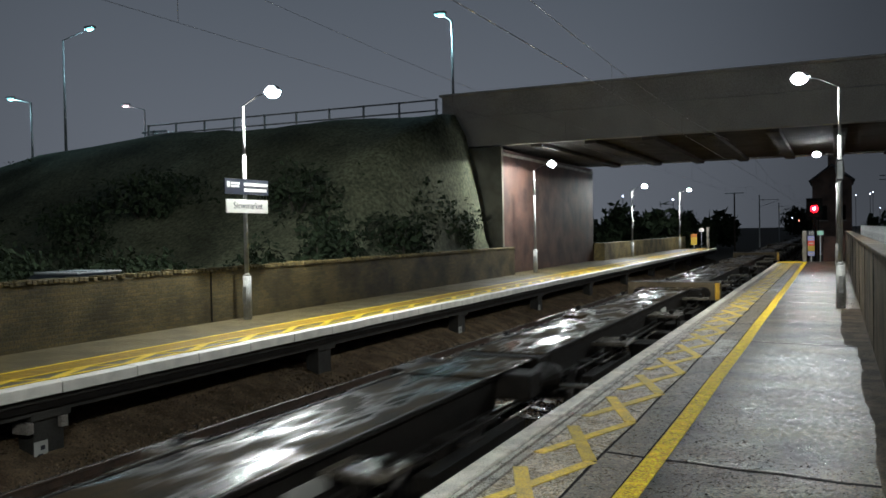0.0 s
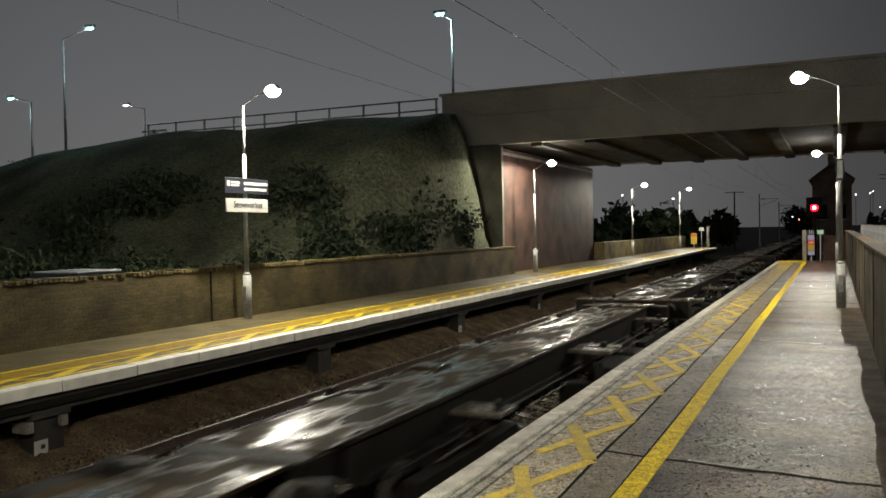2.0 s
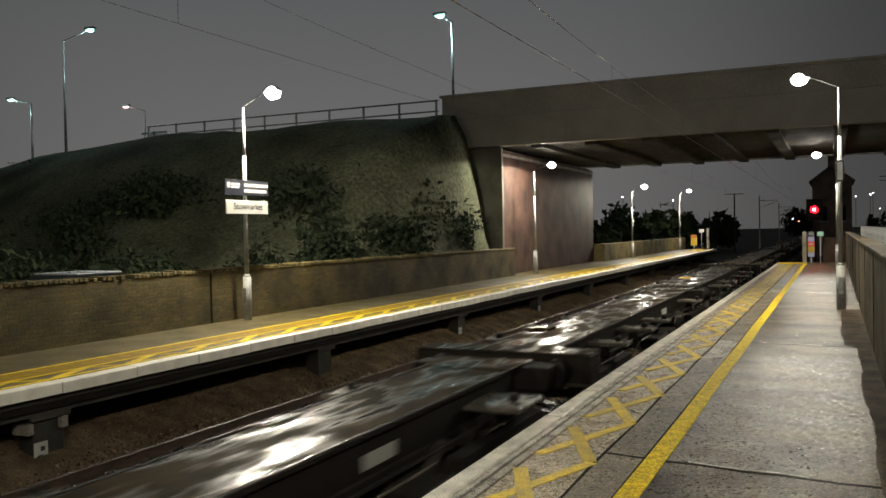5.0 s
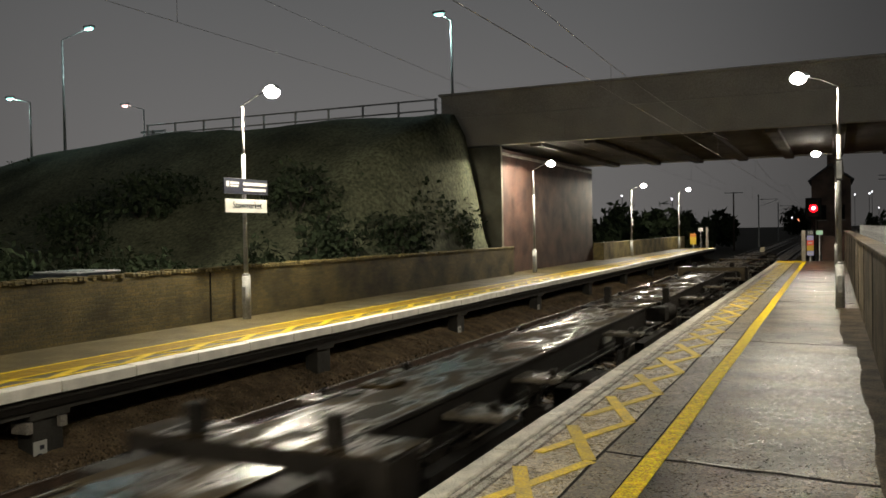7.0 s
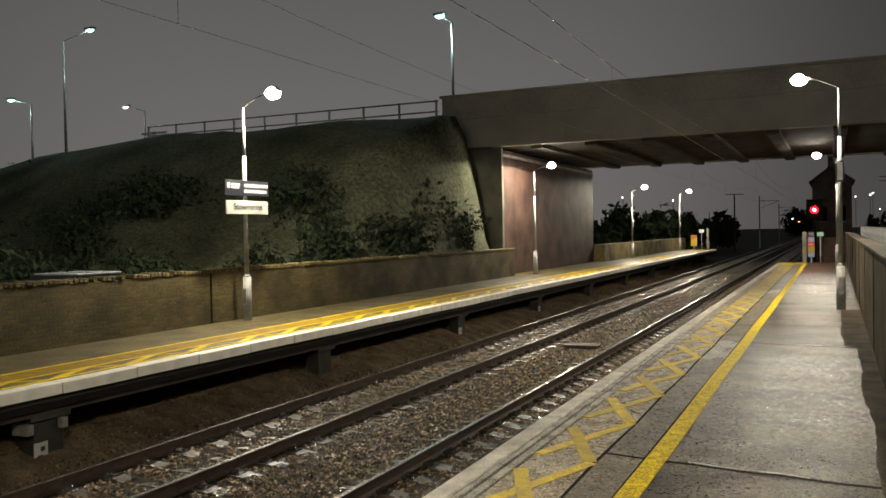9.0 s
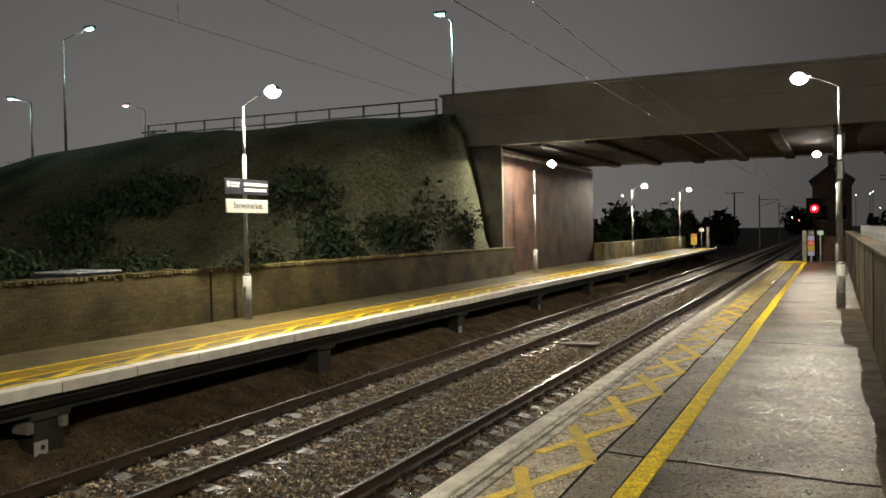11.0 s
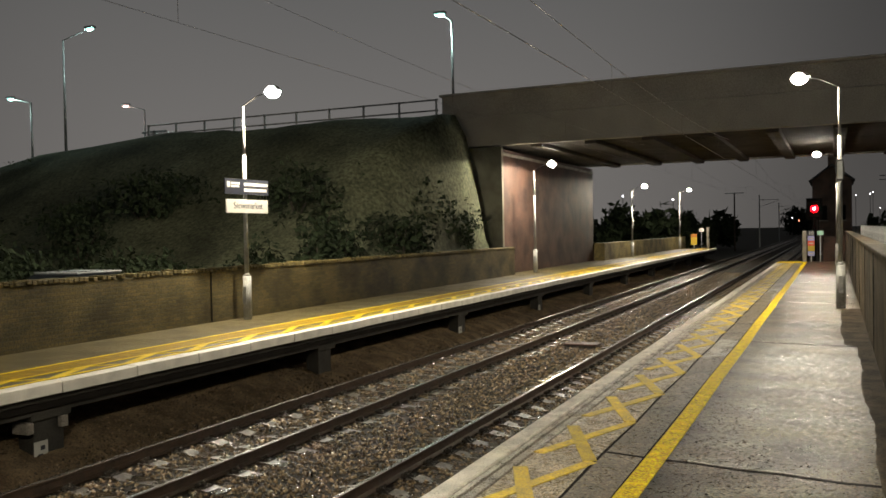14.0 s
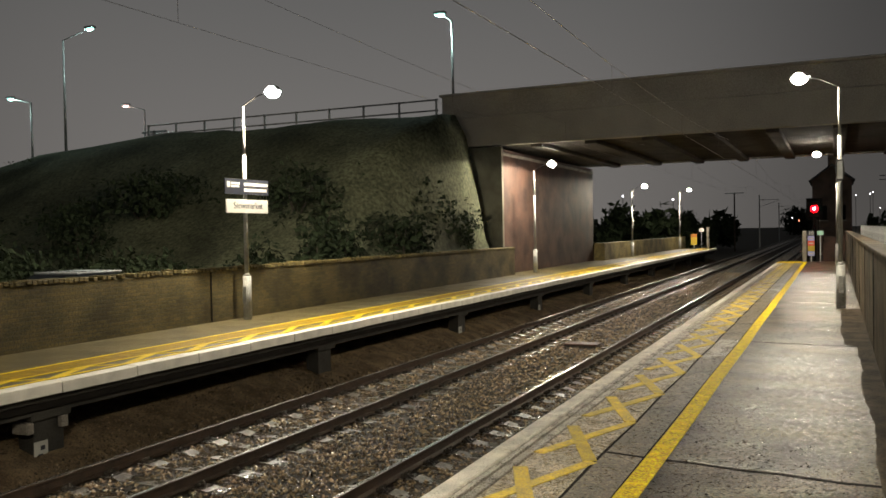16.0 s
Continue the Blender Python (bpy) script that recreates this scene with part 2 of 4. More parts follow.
M_COVER = mat("rusty_steel_cover", (.06, .032, .022), .6, vary=.4, scale=5, bump=.3, spec=.2)
M_WIRE = mat("dull_wire", (.2, .18, .16), .4, metal=.6, vary=.3)
M_CONTACT = mat("worn_copper_wire", (.62, .56, .5), .28, metal=.9, vary=.15)
M_HOUSE = brick_mat("house_brick", (.15, .09, .07), (.12, .07, .05), (.12, .10, .09))
M_ROOF = mat("slate_roof", (.04, .04, .045), .6, vary=.3, bump=.4)
M_CAR = mat("grey_car_paint", (.35, .36, .37), .3, metal=.4, vary=.08, bump=.02, wet=.4)
M_GLASSDK = mat("dark_car_glass", (.01, .012, .014), .15, vary=.05, bump=.0, spec=.3)
M_MATT = mat("matt_black_paint", (.006, .006, .006), .85, vary=.3, spec=.05)
M_NOSE = mat("pale_worn_nosing", (.62, .58, .49), .4, vary=.4, scale=5, bump=.8, grain=70, wet=.4, wet_scale=3, spec=.45, depth=.003, crisp=.2)
M_LAMP = glow("lamp_bowl", (1, .93, .80), 240)
# bridge concrete made darker, so the shade under the deck is in the colour
M_SOFFIT = mat("shade_dark_bridge_soffit", (.075, .068, .058), .9, vary=.4, scale=.8, bump=.3, spec=.1)
M_LAMPCOOL = glow("cool_lamp_bowl", (.42, 1, .90), 2.2)
M_LAMPPINK = glow("pink_lamp_bowl", (1, .58, .56), 1.9)
M_RED = glow("red_signal_lens", (1, .0006, .004), 12)
M_REDCORE = glow("red_signal_core", (1, .45, .5), 14)
M_FARLIGHT = glow("distant_window_light", (.95, .9, 1), 6)
M_FARRED = glow("distant_red_light", (1, .25, .12), 5)


# ---- mesh helpers ----
def box(bm, x0, x1, y0, y1, z0, z1, bevel=0.0):
    g = bmesh.ops.create_cube(bm, size=1, matrix=Matrix.Translation(((x0 + x1) / 2, (y0 + y1) / 2, (z0 + z1) / 2))
                              @ Matrix.Diagonal((abs(x1 - x0), abs(y1 - y0), abs(z1 - z0), 1)))
    if bevel:
        vs = set(g["verts"])
        es = [e for e in bm.edges if e.verts[0] in vs and e.verts[1] in vs]
        bmesh.ops.bevel(bm, geom=es, offset=bevel, segments=1, affect="EDGES")
    return bm


def cyl(bm, a, b, r0, r1=None, seg=12):
    a, b = Vector(a), Vector(b)
    d = b - a
    bmesh.ops.create_cone(bm, cap_ends=True, segments=seg, radius1=r0, radius2=r0 if r1 is None else r1, depth=d.length,
                          matrix=Matrix.Translation((a + b) / 2) @ d.to_track_quat("Z", "Y").to_matrix().to_4x4())
    return bm


def tube(bm, pts, r, seg=8):
    """One bent round bar through points that lie in a plane of constant y."""
    rings = []
    for i, p in enumerate(pts):
        d = (Vector(pts[min(i + 1, len(pts) - 1)]) - Vector(pts[max(i - 1, 0)])).normalized()
        u = Vector((0, 1, 0))
        v = d.cross(u)
        rings.append([bm.verts.new(Vector(p) + r * (math.cos(a) * u + math.sin(a) * v)) for a in [6.2832 * k / seg for k in range(seg)]])
    for a, b in zip(rings, rings[1:]):
        for k in range(seg):
            bm.faces.new((a[k], a[(k + 1) % seg], b[(k + 1) % seg], b[k]))
    bm.faces.new(rings[0][::-1])
    bm.faces.new(rings[-1])
    bmesh.ops.recalc_face_normals(bm, faces=bm.faces[:])
    return bm


def strip(bm, pts, w, z0, z1):
    """A flat bar of width w along a line of plan points."""
    for (xa, ya), (xb, yb) in zip(pts, pts[1:]):
        d = Vector((xb - xa, yb - ya, 0))
        s = Vector((-d.y, d.x, 0)).normalized() * w / 2
        lo = [Vector((xa, ya, 0)) + s, Vector((xa, ya, 0)) - s, Vector((xb, yb, 0)) - s, Vector((xb, yb, 0)) + s]
        vs = [bm.verts.new((v.x, v.y, z)) for z in (z0, z1) for v in lo]
        for f in ((3, 2, 1, 0), (4, 5, 6, 7), (0, 1, 5, 4), (1, 2, 6, 5), (2, 3, 7, 6), (3, 0, 4, 7)):
            bm.faces.new([vs[i] for i in f])
    return bm


def prism(bm, outline, y0, y1):
    """An outline in x and z, drawn out along y."""
    n = len(outline)
    a = [bm.verts.new((x, y0, z)) for x, z in outline]
    b = [bm.verts.new((x, y1, z)) for x, z in outline]
    bm.faces.new(a)
    bm.faces.new(b[::-1])
    for i in range(n):
        j = (i + 1) % n
        bm.faces.new((a[j], a[i], b[i], b[j]))
    bmesh.ops.recalc_face_normals(bm, faces=bm.faces[:])
    return bm


def part(name, bm, material, parent=None, label="", smooth=False):
    me = bpy.data.meshes.new(name)
    bm.to_mesh(me)
    bm.free()
    if smooth:
        for p in me.polygons:
            p.use_smooth = True
    me.materials.append(material)
    ob = new(name, me)
    if parent:
        ob.parent = parent
    return tagged(ob, label)


def B():
    return bmesh.new()


def thing(name, label, category, at=(0, 0, 0), turn=0, group="", kind=""):
    e = new(name)
    e.matrix_basis = pose(*at, 0, 0, turn)
    return tagged(e, label, category, group, kind)


def setting(name, bm, material, label, category="", smooth=False, kind="structure"):
    return tagged(part(name, bm, material, None, "", smooth), label, category or name, kind=kind)


# ---- ground, track bed, platforms ----
def ground_sheet():
    bm = B()
    for x0, x1, y0, y1, z in ((-900, 900, -900, 1600, HR - .62),):
        box(bm, x0, x1, y0, y1, z - .3, z)
    setting("ground", bm, M_EARTH, "dark wet earth under the night sky", "ground")
    bm = B()
    prism(bm, [(XF - 1.5, HR - .6), (XF - 1.5, HR - .20), (XN + 1.35, HR - .20), (EN + .25, HR - .22), (EN + .25, HR - .6)], -260, 420)
    setting("ballast_bed", bm, M_GRIT, "wet brown ballast bed of two tracks", "track bed")
    bm = B()
    nb = 340
    outline = [(EF - 2.3, HR + .5), (EF - 1.2, HR + .30), (EF - .5, HR + .10), (EF + .05, HR - .06), (XF - 1.35, HR - .17), (XF - 1.25, HR - .3)]
    rows = []
    for j in range(nb):
        y = -40 + j * .35
        rows.append([bm.verts.new((x + noise.noise((x, y, 2)) * .1, y, z + noise.noise((x * 3, y * 1.5, 5)) * .05)) for x, z in outline])
    for r0, r1 in zip(rows, rows[1:]):
        for i in range(len(outline) - 1):
            bm.faces.new((r0[i], r0[i + 1], r1[i + 1], r1[i]))
    setting("cinder_bank", bm, M_BANK, "brown cinder bank under the far platform", "bank", True)
    bm = B()
    box(bm, .79, 200, -260, 600, HR - .6, -.36)
    setting("ground_east", bm, M_EARTH, "dark waste ground behind the platform wall", "ground")


ground_sheet()


def near_platform():
    y0, y1 = -70, 48.8
    bm = B()
    box(bm, EN + .95, .52, y0, y1, -1.5, 0)
    p = setting("platform_near", bm, M_PLAT, "wet dark asphalt station platform with puddled gloss", "platform")
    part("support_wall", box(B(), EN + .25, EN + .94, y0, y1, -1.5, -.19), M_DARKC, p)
    part("edge_strip", box(B(), EN + .39, EN + .946, y0, y1, -.18, -.002), M_STRIP, p, "smooth concrete strip along the platform edge")
    # coping slabs, with two narrow grooves behind the nosing
    n0 = None
    k = 0
    y = -14.0
    while y < y1 - .1:
        ln = min(1.49, y1 - y)
        if n0 is None or ln < 1.4:
            ob = part("coping_slab", box(B(), EN, EN + .178, 0, ln, -.19, 0, .014), M_NOSE, p, "pale worn concrete nosing")
            st = [part("kerb_strip", box(B(), x0, x1, 0, ln, -.15, -.002, .006), M_COPE, p) for x0, x1 in ((EN + .202, EN + .258), (EN + .284, EN + .366))]
            if n0 is None:
                n0, s0 = ob, st
        else:
            ob = new("coping_slab", n0.data)
            st = [new("kerb_strip", q.data) for q in s0]
            for q in (ob, *st):
                q.parent = p
        for q in st:
            q.location = (0, y, 0)
        ob.location = (0, y, (k * 37 % 5 - 2) * .0012)
        y += 1.5
        k += 1
    part("groove_bed", box(B(), EN + .02, EN + .389, y0, y1, -.2, -.03), M_GROOVE, p)
    # dark joints
    bm = B()
    strip(bm, [(-1.812 + .012 * math.sin(i * 1.7), -10 + i * .8) for i in range(74)], .026, -.004, .003)
    part("long_joint", bm, M_GROOVE, p)
    for i, yy in enumerate((-.6, 7.1, 14.95, 22.9, 30.8, 38.7)):
        bm = B()
        pts = [(-1.8 + j * .23, yy + .10 - j * .03 + .018 * math.sin(j * 2.1 + i)) for j in range(11)]
        strip(bm, pts, .05, -.004, .003)
        part("cross_joint", bm, M_GROOVE, p)
        # raised lip in pale concrete, its wet highlight put into the colour
        part("joint_lip", strip(B(), [(x, v + .038 + .006 * math.sin(x * 9)) for x, v in pts[3:8]], .02, -.004, .006), M_COPE, p, "raised wet lip of the joint, pale to paint in its glint")
    part("edge_line", strip(B(), [(-1.37 + .006 * math.sin(i), -12 + i * 1.0) for i in range(61)], .17, -.004, .006), M_YEL, p, "worn yellow safety line")
    part("inner_strip", box(B(), -1.797, -1.474, -12, 46.8, -.01, .0025), M_INNER, p, "paler worn asphalt beside the safety line")
    part("saw_cut", box(B(), -1.472, -1.458, -10, 48, -.01, .0045), M_GROOVE, p)
    for yy, l in ((12.95, 2.2), (26.2, 1.4)):
        part("access_cover", box(B(), -1.79, -1.47, yy, yy + l, -.02, .005, .004), M_COPE, p, "paler concrete trench cover")
    # pale strips stand in for streaks of reflected light on the wet platform
    for yy, xx, l in ((26.5, -.75, .8), (33.4, -.8, .6), (39.5, -.7, .5)):
        part("patch", box(B(), xx, xx + l, yy, yy + .25, -.01, .004, .002), M_COPE, p, "pale strip painted for shine on the wet asphalt")
    # dark brown strip at the wall foot, wider beyond the joint at 14.95
    bm = B()
    cols = []
    for k in range(88):
        y = 4 + k * .2
        edge = (.30 if y < 14.95 else .11) + .05 * noise.noise((3, y * .5, 1)) + .03 * noise.noise((5, y * 3.1, 2))
        cols.append([bm.verts.new((x, y, .004)) for x in (edge, .522)])
    for a, b in zip(cols, cols[1:]):
        bm.faces.new((a[0], a[1], b[1], b[0]))
    part("gutter", bm, M_GUTTER, p, "dark brown gutter strip with a ragged edge at the wall foot")
    # zigzag hatching between the coping and the joint
    k = 0
    yv = -2.43
    while yv < 46:
        m = M_YEL_OLD
        bm = B()
        strip(bm, [(-1.84, yv), (-2.34, yv - 1.42)], .105, -.004, .005)
        part("hatch_mark", bm, m, p)
        bm = B()
        strip(bm, [(-1.86, yv + .02), (-2.34, yv + 1.2)], .12, -.004, .0055)
        part("hatch_mark", bm, m, p)
        yv += 1.55
        k += 1
    part("end_mark", box(B(), EN + .05, -1.3, 46.9, 48.7, -.01, .005), M_YEL, p, "yellow painted platform end")


near_platform()


def far_platform():
    y0, y1 = -70, 79.0
    bm = B()
    box(bm, -12.66, EF - .66, y0, y1, -.3, 0)
    box(bm, -13.3, -12.661, 35.1, 51.0, -.3, -.002)
    p = setting("platform_far", bm, M_FPLAT, "dark damp asphalt platform across the tracks", "platform")
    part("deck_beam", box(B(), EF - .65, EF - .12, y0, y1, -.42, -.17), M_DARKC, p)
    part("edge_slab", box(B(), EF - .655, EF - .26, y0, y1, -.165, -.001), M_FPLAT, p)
    k, y = 0, 4.25 - 1.37 * 12
    share = None
    while y < y1 - .2:
        if share is None:
            share = part("coping_slab", box(B(), EF - .25, EF, 0, 1.355, -.165, 0, .012), M_WHITE_EDGE, p, "white painted coping slab")
            ob = share
        else:
            ob = new("coping_slab", share.data)
            ob.parent = p
        ob.location = ((k * 29 % 7 - 3) * .003, y, (k * 13 % 5 - 2) * .002)
        y += 1.37
        k += 1
    part("tactile_band", box(B(), -10.86, -10.3, y0, y1, -.02, .006), M_TACT, p, "ochre ribbed tactile paving")
    part("edge_line", box(B(), -10.92, -10.84, y0, y1, -.02, .009), M_YEL_FAR, p, "yellow safety line")
    part("edge_line", box(B(), -10.30, -10.24, y0, y1, -.02, .009), M_YEL_FAR, p)
    part("edge_line", box(B(), EF - .33, EF - .27, y0, y1, -.02, .008), M_YEL_FAR, p)
    y = 7.06 - 1.37 * 8
    while y < 52:
        part("hatch_mark", strip(B(), [(-9.86, y), (-10.26, y + .95)], .13, -.004, .007), M_YEL_FAR, p)
        part("hatch_mark", strip(B(), [(-10.26, y + .95), (-9.86, y + 1.37)], .05, -.004, .007), M_YEL_FAR, p)
        y += 1.37
    # trestles that carry the platform over the ballast
    for y in (-13.9, -6.7, .5, 8.02, 14.95, 22.2, 29.4, 36.6, 43.8, 51.0, 58.2, 65.4, 72.6):
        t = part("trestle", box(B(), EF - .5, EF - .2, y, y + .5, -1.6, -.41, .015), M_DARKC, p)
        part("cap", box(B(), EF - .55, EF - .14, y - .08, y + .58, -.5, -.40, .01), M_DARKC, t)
        for d in (-.16, .40) if y == 8.02 else ():
            part("bearing_block", box(B(), EF - .42, EF - .128, y + d, y + d + .12, -.66, -.505, .012), M_CONC, t, "pale concrete bearing block")
    part("cable_duct", box(B(), EF - .118, EF - .06, y0, y1, -.345, -.25, .006), M_FRAME, p, "dark cable duct under the coping")
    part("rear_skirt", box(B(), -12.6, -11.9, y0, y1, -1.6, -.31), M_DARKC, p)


far_platform()


def tag_plate(y):
    e = thing("trestle_plate", "small white plate with dark marks on a platform trestle", "sign", (EF - .19, y, -.93), group="trestle plates")
    part("plate", box(B(), 0, .012, -.11, .11, -.14, .14, .003), M_SIGNW, e)
    part("mark", box(B(), .012, .016, -.01, .06, .02, .08), M_SIGNB, e, "dark illegible mark")
    part("mark", box(B(), .012, .016, -.05, .02, -.08, -.03), M_SIGNB, e)


for y in (8.12, 22.3, 29.5):
    tag_plate(y)


# ---- tracks ----
RAIL = [(-.07, -.16), (.07, -.16), (.07, -.148), (.012, -.13), (.010, -.045), (.036, -.032), (.036, -.003), (.030, 0), (-.030, 0), (-.036, -.003), (-.036, -.032), (-.010, -.045), (-.012, -.13), (-.07, -.148)]


def track(xc, label):
    t = thing("railway_track", label, "railway track", (xc, 0, HR), kind="structure")
    for s in (-.7525, .7525):
        r = part("rail", prism(B(), [(x + s, z) for x, z in RAIL], -260, 420), M_RAIL, t, "rust-brown steel rail")
        part("rail_head", box(B(), s - .024, s + .024, -260, 420, -.002, .0015), M_RAILTOP, r, "polished bright running surface")
    sl = None
    rng = random.Random(17)
    for i in range(130):
        y = -8 + i * .65
        if sl is None:
            bm = B()
            prism(bm, [(-1.25, -.36), (1.25, -.36), (1.25, -.19), (.95, -.163), (.5, -.163), (.35, -.185), (-.35, -.185), (-.5, -.163), (-.95, -.163), (-1.25, -.19)], -.125, .125)
            ob = sl = part("sleeper", bm, M_SLEEP, t, "dark timber sleeper")
            cl = part("rail_chair", B(), M_CLIP, sl)
            bm = B()
            for s in (-.7525, .7525):
                for d in (-1, 1):
                    box(bm, s + d * .06, s + d * .15, -.075, .075, -.163, -.118, .015)
                    box(bm, s + d * .075, s + d * .235, -.095, .095, -.163, -.148, .006)
                    cyl(bm, (s + d * .15, 0, -.12), (s + d * .15, 0, -.085), .022, .022, 6)
            bm.to_mesh(cl.data)
            bm.free()
        else:
            ob = new("sleeper", sl.data)
            ob.parent = t
            c = new("rail_chair", cl.data)
            c.parent = ob
        ob.location = (0, y + rng.uniform(-.02, .02), rng.uniform(-.006, .006))
        ob.rotation_euler = (rng.uniform(-.022, .022), rng.uniform(-.004, .004), rng.uniform(-.012, .012))
    bm = B()
    for i in range(-300, 600):
        y = -8 + i * .65
        if -8 <= y < 76.4:
            continue
        box(bm, -1.25, 1.25, y - .125, y + .125, -.36, -.165)
    tagged(part("far_sleepers", bm, M_SLEEP, t), kind="stuff")


track(XN, "near running line with rusty rails on dark timber sleepers")
track(XF, "far running line with rusty rails on dark timber sleepers")


def ballast(name, n, seed, xa, xb, small, large, material, label):
    rng = np.random.default_rng(seed)
    base = np.array([(1, 0, 0), (-1, 0, 0), (0, 1, 0), (0, -1, 0), (0, 0, 1), (0, 0, -1), (.6, .6, .5), (-.6, .6, -.4)], float)
    faces = np.array([(0, 6, 4), (6, 2, 4), (2, 1, 4), (1, 3, 4), (3, 0, 4), (0, 2, 6), (2, 0, 5), (1, 2, 5), (3, 1, 5), (0, 3, 5)])
    x = rng.uniform(xa, xb, n)
    y = 3 + 57 * rng.uniform(0, 1, n) ** 1.7
    bed = np.interp(x, [EF - 1.2, EF - .5, EF + .05, XF - 1.35, XF - 1.25, XN + 1.35, EN + .25], [HR + .30, HR + .10, HR - .06, HR - .17, HR - .20, HR - .20, HR - .22])
    size = rng.uniform(small, large, n)
    on = np.ones(n, bool)
    for xc in (XN, XF):
        for s in (-.7525, .7525):
            on &= np.abs(x - xc - s) > .085
        yy = np.abs((y + 8 + .325) % .65 - .325)
        on &= ~((np.abs(x - xc) < 1.27) & (yy < .13) & (rng.uniform(0, 1, n) < .78))
    x, y, bed, size = x[on], y[on], bed[on], size[on]
    n = len(x)
    v = base[None, :, :] * rng.uniform(.55, 1.25, (n, 8, 3)) * size[:, None, None]
    a = rng.uniform(0, 6.283, n)
    c, s = np.cos(a)[:, None], np.sin(a)[:, None]
    v = np.stack([v[..., 0] * c - v[..., 1] * s, v[..., 0] * s + v[..., 1] * c, v[..., 2] * .8], -1)
    v += np.stack([x, y, bed + size * .45], -1)[:, None, :]
    f = (faces[None] + 8 * np.arange(n)[:, None, None]).reshape(-1, 3)
    me = bpy.data.meshes.new(name)
    me.vertices.add(n * 8)
    me.vertices.foreach_set("co", v.reshape(-1))
    me.loops.add(len(f) * 3)
    me.loops.foreach_set("vertex_index", f.reshape(-1).astype(np.int32))
    me.polygons.add(len(f))
    me.polygons.foreach_set("loop_start", np.arange(0, len(f) * 3, 3, dtype=np.int32))
    me.update(calc_edges=True)
    me.validate()
    me.materials.append(material)
    tagged(new(name, me), label, "ballast", kind="stuff")


ballast("ballast_stones", 62000, 4, XF - 1.45, EN + .1, .018, .042, M_STONE, "loose wet brown ballast stones between the rails")
ballast("cinder_lumps", 16000, 6, EF - 1.1, XF - 1.25, .010, .026, M_CINDER, "small brown cinders on the bank under the far platform")


def track_cover(x, y, label):
    e = thing("cable_cover", label, "cover", (x, y, HR - .14))
    part("lid", box(B(), -.45, .45, 0, .55, 0, .04, .008), M_COVER, e)
    part("side", box(B(), -.42, .42, .03, .52, -.1, -.002), M_DARKC, e)


track_cover(-6.1, 21.8, "rust-brown steel cover lying on the ballast between tracks")


# ---- walls along the platforms ----
def walls():
    bm = B()
    box(bm, -13.0, -12.66, -70, 35.05, -1.5, 1.13)
    w = setting("wall_west", bm, M_WALL, "weathered brown brick wall behind the far platform", "wall")
    rng = random.Random(3)
    for y0, y1 in ((-70, 1.0), (31.02, 35.05)):
        part("coping_course", box(B(), -13.02, -12.64, y0, y1, 1.134, 1.215, .012), M_WALL, w, "brick coping course")
    share = None
    for i in range(267):
        if rng.random() < .05:
            continue
        if share is None:
            ob = share = part("coping_brick", box(B(), -.19, .19, -.0515, .0515, -.04, .04, .01), M_WALL, w, "worn brick set on edge")
        else:
            ob = new("coping_brick", share.data)
            ob.parent = w
        ob.location = (-12.83 + rng.uniform(-.012, .012), 1.06 + i * .1125, 1.174 + rng.choice((0, 0, 0, -.012, .014)) + rng.uniform(-.005, .006))
        ob.rotation_euler = (rng.uniform(-.02, .02), rng.uniform(-.01, .01), rng.uniform(-.015, .015))
    part("movement_joint", box(B(), -12.658, -12.65, 15.1, 15.15, 0, 1.13), M_GROOVE, w)
    bm = B()
    box(bm, -13.3, -12.66, 51.05, 82, -1.5, 1.05)
    setting("wall_west_end", bm, M_WALL, "low brick wall of the platform beyond the bridge", "wall")
    bm = B()
    box(bm, .53, .78, -70, 49.4, -1.5, 1.5)
    w = setting("wall_east", bm, M_WALLC, "grimy concrete panel wall beside the platform", "wall")
    part("cap", box(B(), .50, .81, -70, 49.4, 1.505, 1.57, .012), M_WALLC, w)
    for i in range(14):
        y = 2.2 + i * 4.0 + .1
        part("panel_joint", box(B(), .522, .529, y, y + .05, 0, 1.5), M_GROOVE, w)
    part("end_return", box(B(), -.55, .50, 49.0, 49.4, -1.5, 1.3), M_ABUT, w, "red brick end return")


walls()


def palisade():
    t = thing("palisade_fence", "grey galvanised steel palisade fence behind the wall", "fence", (1.3, 0, -.35))
    pale = None
    for i in range(104):
        y = 20 + i * .3
        if pale is None:
            bm = B()
            prism(bm, [(-.01, 0), (.01, 0), (.01, 2.1), (0, 2.2), (-.01, 2.1)], -.035, .035)
            ob = pale = part("pale", bm, M_GALV, t)
        else:
            ob = new("pale", pale.data)
            ob.parent = t
        ob.location = (0, y, 0)
    for z in (.4, 1.8):
        part("rail_bar", box(B(), .012, .05, 19.9, 51, z, z + .05), M_GALV, t)


palisade()


